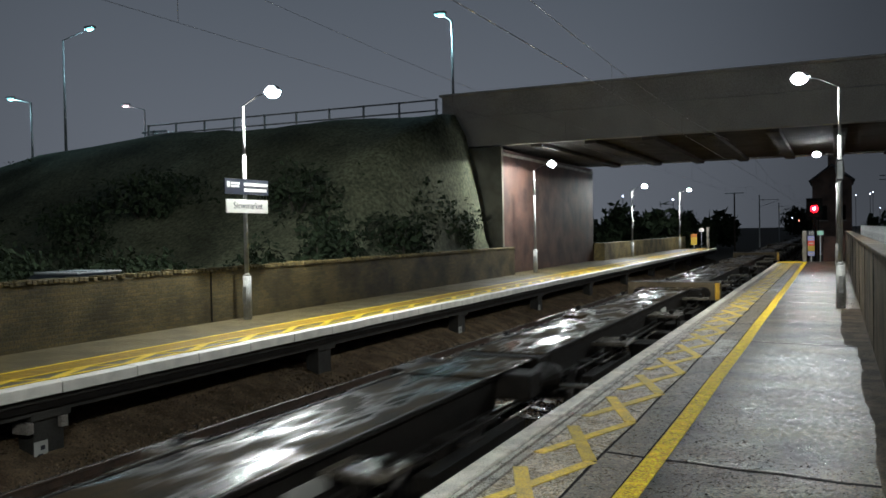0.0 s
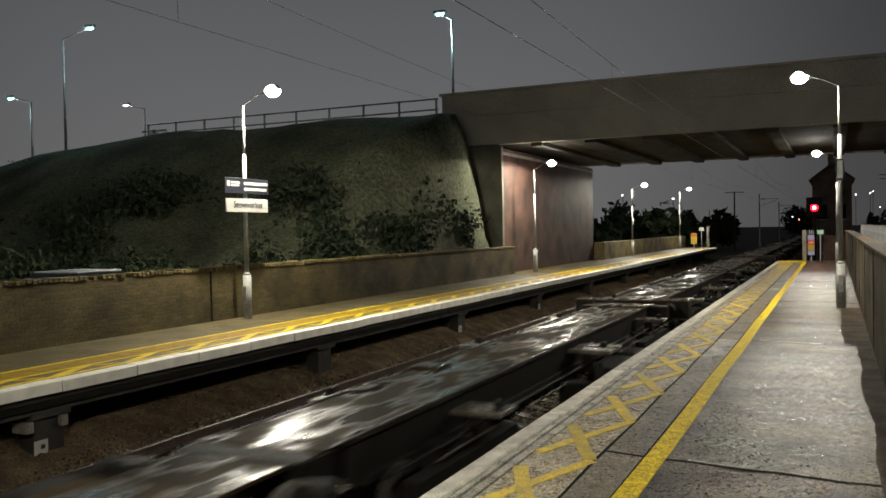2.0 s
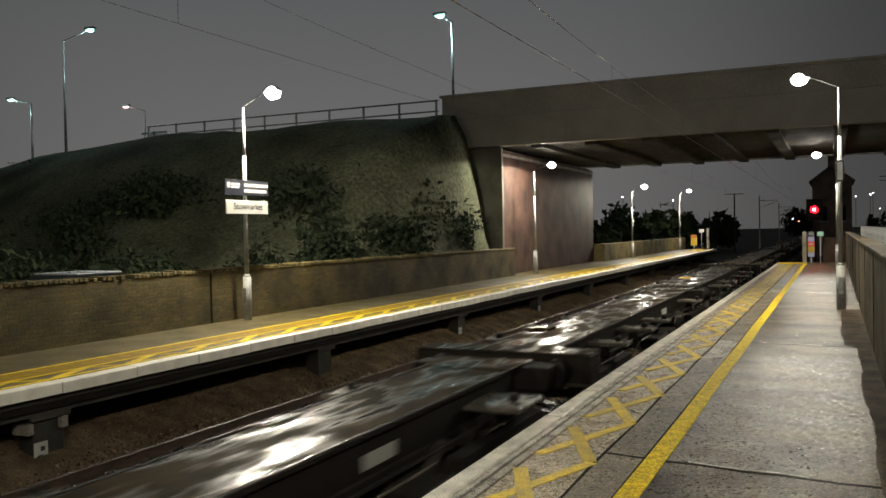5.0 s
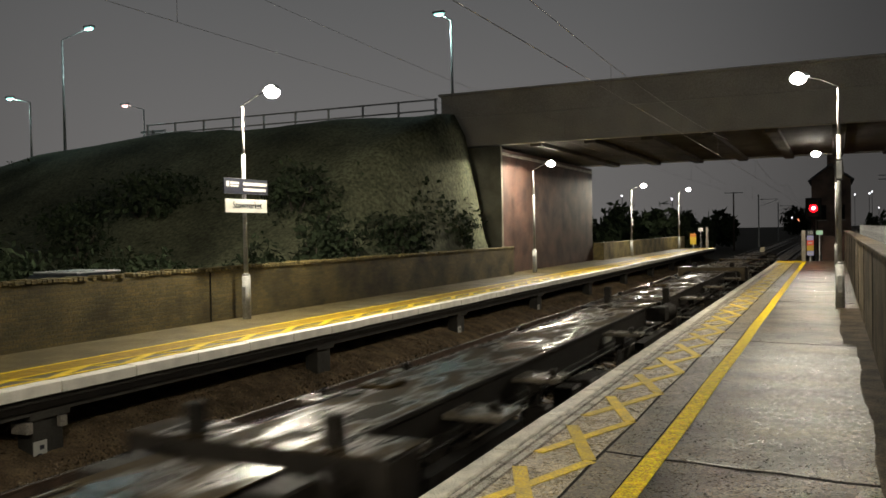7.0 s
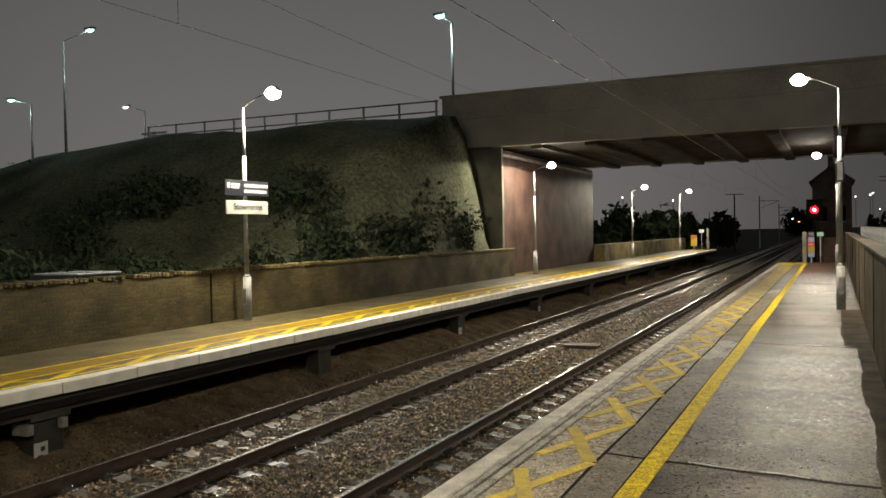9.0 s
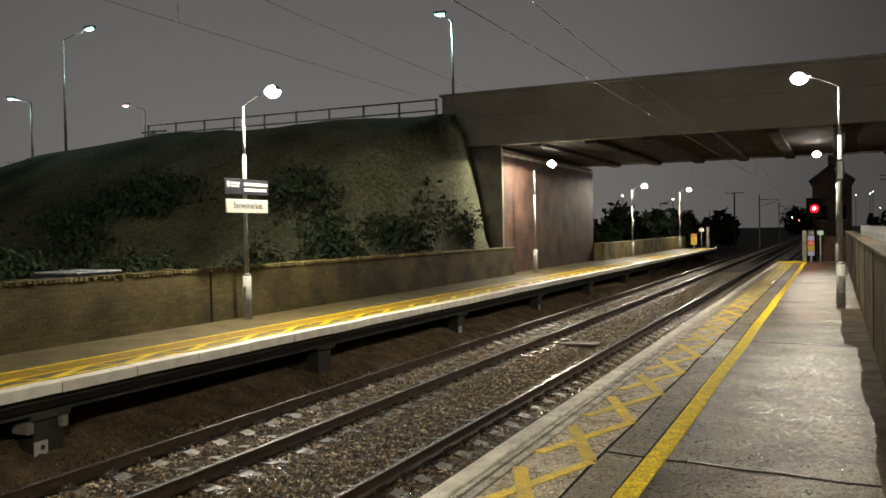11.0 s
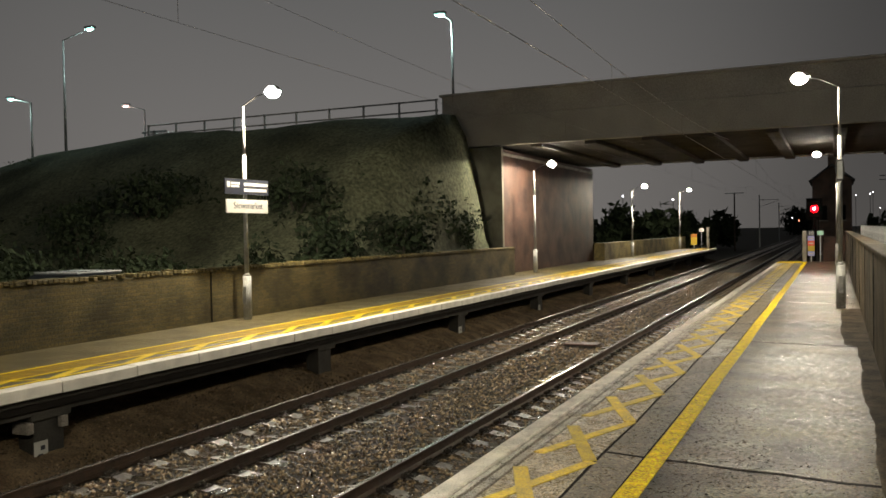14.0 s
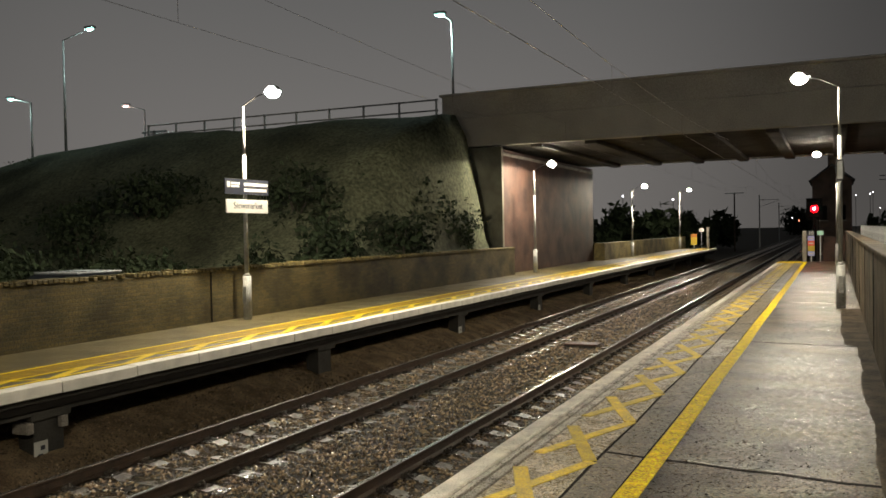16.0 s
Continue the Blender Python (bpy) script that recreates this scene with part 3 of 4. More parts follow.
# ---- platform lamps ----
def platform_lamp(x, y, side, top, power, label, lean=22, spread=178):
    """side: the way along x in which the arm reaches out over the platform; top: height of the column."""
    t = thing("platform_lamp", label, "lamp post", (x, y, 0), group="platform lamps")
    bm = cyl(B(), (0, 0, 0), (0, 0, 1.0), .098, .095, 16)
    cyl(bm, (0, 0, 1.0), (0, 0, 1.06), .095, .05, 16)
    base = part("base_column", bm, M_ROOT, t, "wider grey root of the column", True)
    part("door", box(B(), -.05, .05, -.108, -.09, .35, .75, .004), M_GALV, base)
    cut = top - 1.1
    part("pole", cyl(B(), (0, 0, 1.05), (0, 0, cut), .05, .046, 14), M_POLE, t, "", True)
    part("upper_pole", cyl(B(), (0, 0, cut), (0, 0, top), .034, .032, 14), M_POLE, t, "", True)
    bm = B()
    pts = [Vector((side * .72 * i / 6, 0, top + .27 * math.sin(i / 6 * math.pi / 2))) for i in range(7)]
    part("arm", tube(bm, pts, .013), M_DKMET, t, "thin dark bracket arm")
    z = top + .29
    m = Matrix.Translation((side * .82, 0, z))
    bm = B()
    bmesh.ops.create_uvsphere(bm, u_segments=16, v_segments=8, radius=1, matrix=m @ Matrix.Diagonal((.22, .13, .13, 1)))
    bmesh.ops.delete(bm, geom=[v for v in bm.verts if v.co.z < z - .01], context="VERTS")
    head = part("lantern", bm, M_GALV, t, "grey lantern housing", True)
    bm = B()
    bmesh.ops.create_uvsphere(bm, u_segments=16, v_segments=10, radius=1, matrix=Matrix.Translation((side * .84, 0, z - .02)) @ Matrix.Diagonal((.18, .16, .14, 1)))
    part("bowl", bm, M_LAMP, head, "glowing warm white bowl", True)
    lamp_light("lamp_light", (x + side * .84, y, z - .3), power, (1, .90, .70), .13, -side * lean, spread)
    return t


FAR_POWER, NEAR_POWER = 1900, 1180
for y, top in ((-3.9, 4.9), (15.95, 4.88), (36.8, 4.60), (57.3, 4.45), (76.6, 4.9)):
    platform_lamp(-12.3, y, 1, top, FAR_POWER if y < 30 else 1500, "grey steel lamp post on the far platform with a glowing lantern", 14 if y == 36.8 else 22, 172 if y == 36.8 else 178)
for y in (-.4, 21.6, 43.0):
    platform_lamp(.13, y, -1, 5.06 if y < 40 else 4.9, {-.4: 1400, 43.0: 800}.get(y, NEAR_POWER), "grey steel lamp post beside the platform wall, lantern lit", 8 if y == 43.0 else 22, 164 if y == 43.0 else 178)


def loudspeaker(x, y, z):
    t = thing("loudspeaker", "dark grey horn loudspeaker clamped to a platform lamp post", "loudspeaker", (x, y, z))
    bm = B()
    prism(bm, [(-.07, -.24), (.07, -.24), (.10, .02), (.07, .24), (-.07, .24), (-.10, .02)], -.24, -.06)
    part("horn", bm, M_DKMET, t)
    part("grille", box(B(), -.055, .055, -.25, -.241, -.2, .2, .003), M_GALV, t, "pale front grille")
    part("clamp", box(B(), -.06, .06, -.061, -.03, -.05, .05, .004), M_GALV, t)


loudspeaker(.13, 21.55, 3.15)


def words(name, text, size, m, material, parent, label=""):
    c = bpy.data.curves.new(name, "FONT")
    c.body, c.size, c.extrude, c.align_x, c.align_y = text, size, .003, "CENTER", "CENTER"
    ob = new(name, c)
    c.materials.append(material)
    ob.parent = parent
    ob.matrix_basis = m
    return tagged(ob, label)


FACE_EAST = Matrix(((0, 0, 1, 0), (1, 0, 0, 0), (0, 1, 0, 0), (0, 0, 0, 1)))


def station_sign():
    t = thing("station_sign", "white station name board under a navy notice on the lamp post", "sign", (-12.22, 15.9, 0))
    part("name_board", box(B(), 0, .03, -.76, .76, 2.44, 2.75, .006), M_SIGNW, t, "white board with dark lettering")
    words("lettering", "Stowmarket", .215, Matrix.Translation((.034, .02, 2.605)) @ FACE_EAST, M_SIGNB, t, "dark station name")
    n = part("notice_board", box(B(), 0, .03, -.8, .8, 2.86, 3.21, .006), M_SIGNB, t, "navy notice with white lettering")
    for y0, y1, z0, z1 in ((-.72, -.62, 3.02, 3.14), (-.58, -.28, 3.08, 3.13), (-.58, -.30, 3.02, 3.06), (-.12, .76, 3.06, 3.13), (-.12, .72, 2.93, 3.0)):
        part("text_bar", box(B(), .03, .034, y0, y1, z0, z1), M_SIGNW, n)
    for z in (2.6, 3.03):
        part("bracket", box(B(), -.06, 0, -.08, .24, z - .02, z + .02), M_GALV, t)


station_sign()


def small_plates():
    for y in (57.3, 76.6):
        e = thing("lamp_plate", "small white plate on a lamp post", "sign", (-12.25, y - .02, 2.3), group="lamp plates")
        part("plate", box(B(), 0, .02, -.22, .22, -.2, .2, .004), M_SIGNW, e)
        part("mark", box(B(), .02, .024, -.12, .12, -.06, .04), M_SIGNB, e)


small_plates()


# ---- platform ends ----
def end_boards():
    t = thing("stop_board", "tall stop board with coloured panels at the platform end", "sign", (-1.1, 48.3, 0))
    part("post", box(B(), -.03, .03, .02, .08, 0, 1.62), M_GALV, t)
    for z0, z1, m in ((1.35, 1.62, M_SIGNB), (1.10, 1.34, M_BLUE), (.84, 1.09, M_REDV), (.55, .83, M_YELV), (.3, .54, M_BLUE)):
        part("panel", box(B(), -.16, .16, -.01, .01, z0, z1, .004), m, t)
    words("numerals", "10", .26, Matrix.Translation((0, -.013, 1.485)) @ pose(0, 0, 0, 90, 0, 0), M_SIGNW, t, "white numerals")
    for z in (1.22, .96, .42):
        part("text_bar", box(B(), -.1, .1, -.014, -.01, z - .03, z + .03), M_SIGNW, t)
    t = thing("green_plate", "small pale green plate beside the stop board", "sign", (-.66, 48.4, 0))
    part("post", box(B(), -.02, .02, 0, .04, 0, 1.5), M_GALV, t)
    part("plate", box(B(), -.16, .16, -.02, 0, 1.38, 1.6, .004), M_GREEN, t)
    t = thing("end_gate_post", "pale concrete gate post at the platform end", "post", (-1.42, 48.3, 0))
    part("post", box(B(), -.1, .1, -.1, .1, 0, 1.62, .015), M_CONC, t)
    # the end of the far platform
    t = thing("warning_sign", "yellow and orange warning sign at the far platform end", "sign", (-11.4, 78.6, 0))
    part("post", box(B(), -.04, .04, 0, .08, 0, 1.3), M_GALV, t)
    part("panel", box(B(), -.26, .26, -.02, 0, .35, 1.0, .004), M_YELV, t)
    part("panel", box(B(), -.26, .26, -.02, 0, 1.01, 1.3, .004), M_ORANGE, t)
    t = thing("end_gate_post", "pale concrete gate post at the platform end", "post", (-10.2, 78.7, 0))
    part("post", box(B(), -.11, .11, -.1, .1, 0, 1.9, .015), M_CONC, t)
    t = thing("white_plate", "small white plate on a post at the platform end", "sign", (-10.75, 78.7, 0))
    part("post", box(B(), -.02, .02, 0, .04, 0, 1.7), M_GALV, t)
    part("plate", box(B(), -.2, .2, -.02, 0, 1.5, 1.8, .004), M_SIGNW, t)


end_boards()


def signal():
    t = thing("railway_signal", "black colour light signal showing red on a steel post", "signal", (-1.0, 52.0, 0))
    part("post", cyl(B(), (0, 0, HR - .7), (0, 0, 2.4), .08, .08, 12), M_MATT, t, "", True)
    h = part("head", box(B(), -.28, .28, -.12, .12, 2.35, 3.25, .03), M_MATT, t)
    part("lens", cyl(B(), (0, -.125, 2.82), (0, -.16, 2.82), .2, .2, 20), M_RED, h, "glowing red lens")
    part("lens_core", cyl(B(), (0, -.161, 2.82), (0, -.166, 2.82), .085, .085, 16), M_REDCORE, h, "bright hot centre of the lens")
    part("hood", box(B(), -.17, .17, -.4, -.12, 2.99, 3.01), M_MATT, h)
    part("backboard", box(B(), -.42, .42, .121, .14, 2.2, 3.4, .02), M_MATT, t)
    part("ladder_rail", cyl(B(), (.2, .3, HR - .7), (.2, .3, 3.2), .02, .02, 8), M_MATT, t)
    part("ladder_rail", cyl(B(), (-.2, .3, HR - .7), (-.2, .3, 3.2), .02, .02, 8), M_MATT, t)
    lamp_light("signal_light", (-1.0, 51.6, 2.82), 4, (1, .03, .05), .08)


signal()


# ---- road bridge and its embankment ----
BY0, BY1 = 35.2, 51.0


def road_bridge():
    t = thing("road_bridge", "dark concrete road bridge on red brick abutments over the tracks", "bridge", kind="structure")
    part("deck", box(B(), -16.1, 9.0, BY0 + .35, BY1 - .35, 5.75, 7.1), M_SOFFIT, t, "underside coloured dark for the shade there")
    for y0, y1 in ((BY0, BY0 + .345), (BY1 - .345, BY1)):
        part("edge_beam", box(B(), -16.1, 9.0, y0, y1, 5.68, 7.0, .03), M_BRIDGE, t)
        q = part("parapet", box(B(), -16.1, 9.0, y0 + .05, y1 - .05, 7.005, 8.0, .02), M_BRIDGE, t)
        part("parapet_cap", box(B(), -16.2, 9.0, y0 - .03, y1 + .03, 8.005, 8.12, .02), M_BRIDGE, q)
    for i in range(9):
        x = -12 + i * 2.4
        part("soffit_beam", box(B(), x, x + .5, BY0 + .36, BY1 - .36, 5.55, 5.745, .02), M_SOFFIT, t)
    for x0, x1 in ((-16.1, -13.3), (6.2, 9.0)):
        a = part("abutment", box(B(), x0, x1, BY0 + .1, BY1 - .1, -1.6, 5.54), M_ABUT, t, "red brick abutment")
        part("pilaster", box(B(), x0 - .15, x1 + .1 if x0 < 0 else x1, BY0 - .12, BY0 + .09, -1.6, 5.62, .02), M_PIER, a, "weathered grey-green concrete pier front")
        part("string_course", box(B(), x0, x1 + .06 if x0 < 0 else x1, BY0 + .12, BY1 - .12, 5.25, 5.38, .01), M_CONC, a)
    part("wing_wall", box(B(), -19.5, -16.11, BY0 - .3, BY0 - .02, -1, 6.9), M_ABUT, t, "brick wing wall against the embankment")
    bm = B()
    box(bm, -16.1, 9, BY0 + .4, BY1 - .4, 7.105, 7.15)
    part("carriageway", bm, M_ROAD, t)


road_bridge()


def road_fall(x):
    """How far the road has come down, away from the bridge."""
    return min(3.0, max(0, -34 - x) * .13)


def terrain():
    """The road embankment and the rising ground behind the far wall, one uneven sheet."""
    bm = B()
    nx, ny = 90, 66
    xs = [-13.05 - (i / nx) ** 1.6 * 150 for i in range(nx + 1)]
    ys = [-60 + j * 1.45 for j in range(ny + 1)]
    grid = []
    for x in xs:
        row = []
        for y in ys:
            k = min(1, max(0, (y - 20) / 14.0))
            k = k * k * (3 - 2 * k)
            w = min(1, max(0, (-13.15 - x) / (5.2 - 3.4 * k)))
            w = 1 if y > 35.6 and x < -16.2 else w * w * (3 - 2 * w)
            if y > 34.9 and x > -16.2:
                w = 0
            rise = (7.0 - road_fall(x)) * k * w
            z = .1 + rise + noise.noise((x * .22, y * .22, 3)) * .3 * (1 if k < 1 else .25) + noise.noise((x * .9, y * .9, 8)) * .08
            row.append(bm.verts.new((x, y, z)))
        grid.append(row)
    for i in range(nx):
        for j in range(ny):
            bm.faces.new((grid[i][j], grid[i][j + 1], grid[i + 1][j + 1], grid[i + 1][j]))
    bmesh.ops.recalc_face_normals(bm, faces=bm.faces[:])
    setting("embankment", bm, M_GRASS, "rough grass embankment rising to the road", "embankment", True)
    bm = B()
    xs = [-16.15 - 4 * i for i in range(38)]
    prism(bm, [(x, 6.96 - road_fall(x)) for x in xs] + [(xs[-1], -1.4), (xs[0], -1.4)], 34.6, BY1)
    setting("approach_road", bm, M_ROAD, "wet road on top of the embankment", "road")


terrain()


def road_railing():
    t = thing("road_railing", "pale steel railing along the road embankment", "railing", (0, 35.3, 7.0))
    post = None
    for i in range(10):
        x = -16.4 - i * 1.9
        if post is None:
            ob = post = part("post", box(B(), -.04, .04, -.04, .04, -.4, .98), M_GALV, t)
        else:
            ob = new("post", post.data)
            ob.parent = t
        ob.location = (x, 0, 0)
    for z in (.9, .42):
        part("rail_bar", box(B(), -33.6, -16.3, -.03, .03, z, z + .07, .01), M_GALV, t)


road_railing()


def bush(x, y, z, r, h, seed, label="dense dark bush on the embankment"):
    rng = np.random.default_rng(seed)
    t = thing("bush", label, "bush", (x, y, z), group="embankment bushes")
    for i in range(3):
        a = rng.uniform(0, 6.28)
        part("stem", cyl(B(), (0, 0, -.2), (math.cos(a) * r * .5, math.sin(a) * r * .5, h * rng.uniform(.5, .8)), .05, .015, 6), M_BARK, t)
    n = int(700 * min(3.2, r * h / 3))
    d = rng.normal(size=(n, 3))
    d /= np.linalg.norm(d, axis=1)[:, None]
    lump = 1 + .28 * np.sin(d[:, 0] * 5 + seed) * np.cos(d[:, 1] * 4 + seed * 2) + .2 * np.sin(d[:, 2] * 7 + seed)
    p = d * np.array([r, r, h * .55]) * (lump * rng.uniform(.55, 1.05, n))[:, None] + np.array([0, 0, h * .5])
    u = rng.normal(size=(n, 3))
    u /= np.linalg.norm(u, axis=1)[:, None]
    v = np.cross(u, d)
    v /= np.linalg.norm(v, axis=1)[:, None] + 1e-6
    s = rng.uniform(.07, .17, n)[:, None]
    co = np.stack([p - u * s, p - v * s * .5, p + u * s, p + v * s * .5 + d * s * .3], 1).reshape(-1, 3)
    me = bpy.data.meshes.new("crown")
    me.from_pydata(co.tolist(), [], [(4 * i, 4 * i + 1, 4 * i + 2, 4 * i + 3) for i in range(n)])
    me.materials.append(M_LEAF)
    new("crown", me).parent = t


rngb = random.Random(11)
for i in range(30):
    y = rngb.uniform(15, 26)
    k = min(1, max(0, (y - 20) / 14.0))
    bx = rngb.uniform(-48, -24) if i % 5 else rngb.uniform(-24, -16)
    bush(bx, y, 7.0 * k * k * (3 - 2 * k), rngb.uniform(1.0, 2.2), rngb.uniform(1.0, 2.0) if y < 27 else rngb.uniform(.6, 1.1), i)
for i in range(9):
    bush(-38 - i * 2.0, 32 + (i % 3), 5.9 - road_fall(-38 - i * 2.0), 1.4, .7, 80 + i)
for i in range(22):
    y = 22 + i * .58
    k = min(1, max(0, (y - 20) / 14.0))
    k = k * k * (3 - 2 * k)
    u = rngb.uniform(.15, 1)
    bush(-13.9 - (1 - u) * 3.0, y, 7.0 * k * (.12 + .5 * (1 - u)), rngb.uniform(.6, 1.0), rngb.uniform(1.2, 2.2), 120 + i, "ragged ivy and bramble on the steep bank by the bridge")


def street_lamp(x, y, z, h, reach, head, power, colour, label):
    t = thing("street_lamp", label, "street lamp", (x, y, z), group="street lamps")
    part("column", cyl(B(), (0, 0, -.3), (0, 0, h), .09, .05, 12), M_GALV, t, "", True)
    part("arm", cyl(B(), (0, 0, h), (reach, 0, h + .45), .03, .03, 8), M_GALV, t)
    q = part("lantern", box(B(), reach - .35, reach + .35, -.16, .16, h + .45, h + .58, .04), M_GALV, t)
    bm = B()
    bmesh.ops.create_uvsphere(bm, u_segments=14, v_segments=8, radius=1, matrix=Matrix.Translation((reach, 0, h + .42)) @ Matrix.Diagonal((.3, .15, .1, 1)))
    part("bowl", bm, head, q, "glowing lamp bowl", True)
    lamp_light("street_light", (x + reach, y, z + h + .2), power, colour, .03)


street_lamp(-18.5, 42.0, 7.0, 6.2, -.7, M_LAMPCOOL, 500, (.7, 1, .97), "grey street lamp on the bridge with cool white light")
street_lamp(-50.4, 42.0, 7.0, 4.4, -2.0, M_LAMPCOOL, 350, (.6, 1, .93), "street lamp with greenish white light on the road")
street_lamp(-40.9, 36.4, 7.0, 6.55, 2.15, M_LAMPCOOL, 300, (.7, 1, .97), "tall street lamp with cool white light")
street_lamp(-45.9, 48.0, 7.0, 4.3, -1.8, M_LAMPPINK, 60, (1, .75, .7), "street lamp with pinkish light")


def telegraph_pole(x, y, z, h, w, label, arms=1):
    t = thing("telegraph_pole", label, "pole", (x, y, z), group="poles")
    part("pole", cyl(B(), (0, 0, -.5), (0, 0, h), .13, .09, 10), M_BARK, t, "", True)
    for k in range(arms):
        part("cross_arm", box(B(), -w, w, -.06, .06, h - .15 - k * .5, h - .03 - k * .5), M_GALV, t)


telegraph_pole(-39.4, 42, 7.0, 1.75, 1.0, "low pole with a pale cross arm beside the road")


# ---- parked car behind the far wall ----
def parked_car():
    t = thing("parked_car", "grey car parked behind the far wall, wet roof showing", "car", (-16.2, 15.2, .1))
    t.matrix_basis = pose(-16.2, 15.0, -.27, 0, 0, 90)
    body = B()
    prism(body, [(-2.1, .3), (2.1, .3), (2.12, .62), (1.95, .8), (1.0, .92), (-1.7, .95), (-2.08, .8)], -.86, .86)
    bmesh.ops.bevel(body, geom=body.edges[:], offset=.05, segments=2, affect="EDGES")
    part("body", body, M_CAR, t, "", True)
    bm = B()
    prism(bm, [(-1.75, .93), (1.05, .90), (.35, 1.34), (-.2, 1.42), (-1.0, 1.40)], -.74, .74)
    bmesh.ops.bevel(bm, geom=bm.edges[:], offset=.05, segments=2, affect="EDGES")
    part("glasshouse", bm, M_GLASSDK, t, "dark glass")
    part("roof", box(B(), -1.0, .35, -.7, .7, 1.385, 1.44, .025), M_CAR, t)
    for x in (-1.3, 1.3):
        for y in (-.78, .78):
            w = part("wheel", cyl(B(), (x, y - .1, .31), (x, y + .1, .31), .31, .31, 20), M_DKMET, t)
            part("rim", cyl(B(), (x, y - .11, .31), (x, y + .11, .31), .19, .19, 12), M_GALV, w)


parked_car()
t = setting("car_park", box(B(), -30, -13.02, -60, 20, -1.4, .12), M_ROAD, "wet tarmac behind the far wall", "ground")


# ---- overhead line ----
def wire(name, pts, r, label, material):
    c = bpy.data.curves.new(name, "CURVE")
    c.dimensions, c.bevel_depth, c.bevel_resolution = "3D", r, 1
    s = c.splines.new("POLY")
    s.points.add(len(pts) - 1)
    for q, p in zip(s.points, pts):
        q.co = (*p, 1)
    c.materials.append(material)
    return tagged(new(name, c), label, "wire", kind="structure")


def overhead():
    for xc in (XN, XF):
        sag = lambda y: 5.35 + .9 * (((y + 2) % 50) / 25 - 1) ** 2
        wire("contact_wire", [(xc + .12 * math.sin(y / 32), y, 4.80) for y in range(-60, 300, 6)], .007 if xc == XN else .003, "thin overhead contact wire above the track", M_CONTACT if xc == XN else M_WIRE)
        wire("catenary_wire", [(xc + .12 * math.sin(y / 32), y, sag(y)) for y in range(-60, 300, 3)], .006 if xc == XN else .003, "sagging catenary wire above the track", M_CONTACT if xc == XN else M_WIRE)
        bm = B()
        for y in range(-54, 290, 9):
            cyl(bm, (xc + .12 * math.sin(y / 32), y, 4.80), (xc + .12 * math.sin(y / 32), y, sag(y)), .004, .004, 5)
        tagged(part("droppers", bm, M_WIRE), "thin droppers between the overhead wires", "wire", kind="structure")


overhead()


def mast(x, y, reach, label):
    t = thing("overhead_line_mast", label, "mast", (x, y, 0), group="overhead line masts")
    bm = B()
    box(bm, -.1, .1, -.01, .01, HR - .7, 7.0)
    box(bm, -.1, -.085, -.1, .1, HR - .7, 7.0)
    box(bm, .085, .1, -.1, .1, HR - .7, 7.0)
    part("post", bm, M_GALV, t)
    part("bracket", cyl(B(), (0, 0, 6.2), (reach, 0, 6.2), .035, .035, 8), M_GALV, t)
    part("strut", cyl(B(), (0, 0, 5.0), (reach, 0, 6.1), .03, .03, 8), M_GALV, t)
    part("insulator", cyl(B(), (reach * .12, 0, 6.2), (reach * .25, 0, 6.2), .08, .08, 10), M_BARK, t)


for y in (150, 205):
    mast(-11.2, y, 3.0, "grey overhead line mast beside the far track")
    mast(-1.1, y, -3.0, "grey overhead line mast beside the near track")


# ---- beyond the bridge ----
def far_house():
    t = thing("brick_house", "narrow dark gabled brick house beyond the platform", "house", (-.15, 78, -.6))
    bm = B()
    prism(bm, [(-1.5, 0), (1.5, 0), (1.5, 6.2), (0, 7.4), (-1.5, 6.2)], 0, 9)
    part("wall", bm, M_HOUSE, t)
    bm = B()
    for s in (-1, 1):
        prism(bm, [(s * 1.72, 6.06), (0, 7.44), (0, 7.58), (s * 1.78, 6.2)], -.25, 9.25)
    part("roof", bm, M_ROOF, t)
    for x in (-.7, .7):
        w = part("window", box(B(), x - .32, x + .32, -.03, .02, 2.9, 4.1), M_MATT, t)
        part("window_sill", box(B(), x - .4, x + .4, -.1, 0, 2.8, 2.89), M_CONC, w)
    part("chimney", box(B(), -.3, .35, .6, 1.4, 6.5, 8.35), M_HOUSE, t)


far_house()


def woods(name, x0, x1, y0, y1, h, n, seed, label):
    rng = np.random.default_rng(seed)
    cx, cy = rng.uniform(x0, x1, n), rng.uniform(y0, y1, n)
    ch = h * rng.uniform(.55, 1.1, n)
    m = 170
    d = rng.normal(size=(n, m, 3))
    d /= np.linalg.norm(d, axis=2)[..., None]
    p = d * np.stack([ch * .35, ch * .35, ch * .5], -1)[:, None, :] * rng.uniform(.5, 1.1, (n, m, 1)) + np.stack([cx, cy, ch * .5 - .8], -1)[:, None, :]
    p = p.reshape(-1, 3)
    u, v = rng.normal(size=p.shape), rng.normal(size=p.shape)
    s = rng.uniform(.12, .3, (len(p), 1)) * h / 4
    co = np.stack([p - u * s, p - v * s, p + u * s, p + v * s], 1).reshape(-1, 3)
    me = bpy.data.meshes.new(name)
    me.from_pydata(co.tolist(), [], [(4 * i, 4 * i + 1, 4 * i + 2, 4 * i + 3) for i in range(len(p))])
    me.materials.append(M_LEAF)
    tagged(new(name, me), label, "trees", kind="stuff")


woods("far_woods", -60, -13.5, 88, 150, 5.0, 90, 1, "dark scrub and trees beside the line beyond the bridge")
woods("far_woods", -14, -1, 300, 330, 8.0, 26, 2, "dark trees far along the railway")
woods("far_woods", 5, 70, 95, 170, 4.5, 80, 3, "dark scrub beyond the platform wall")


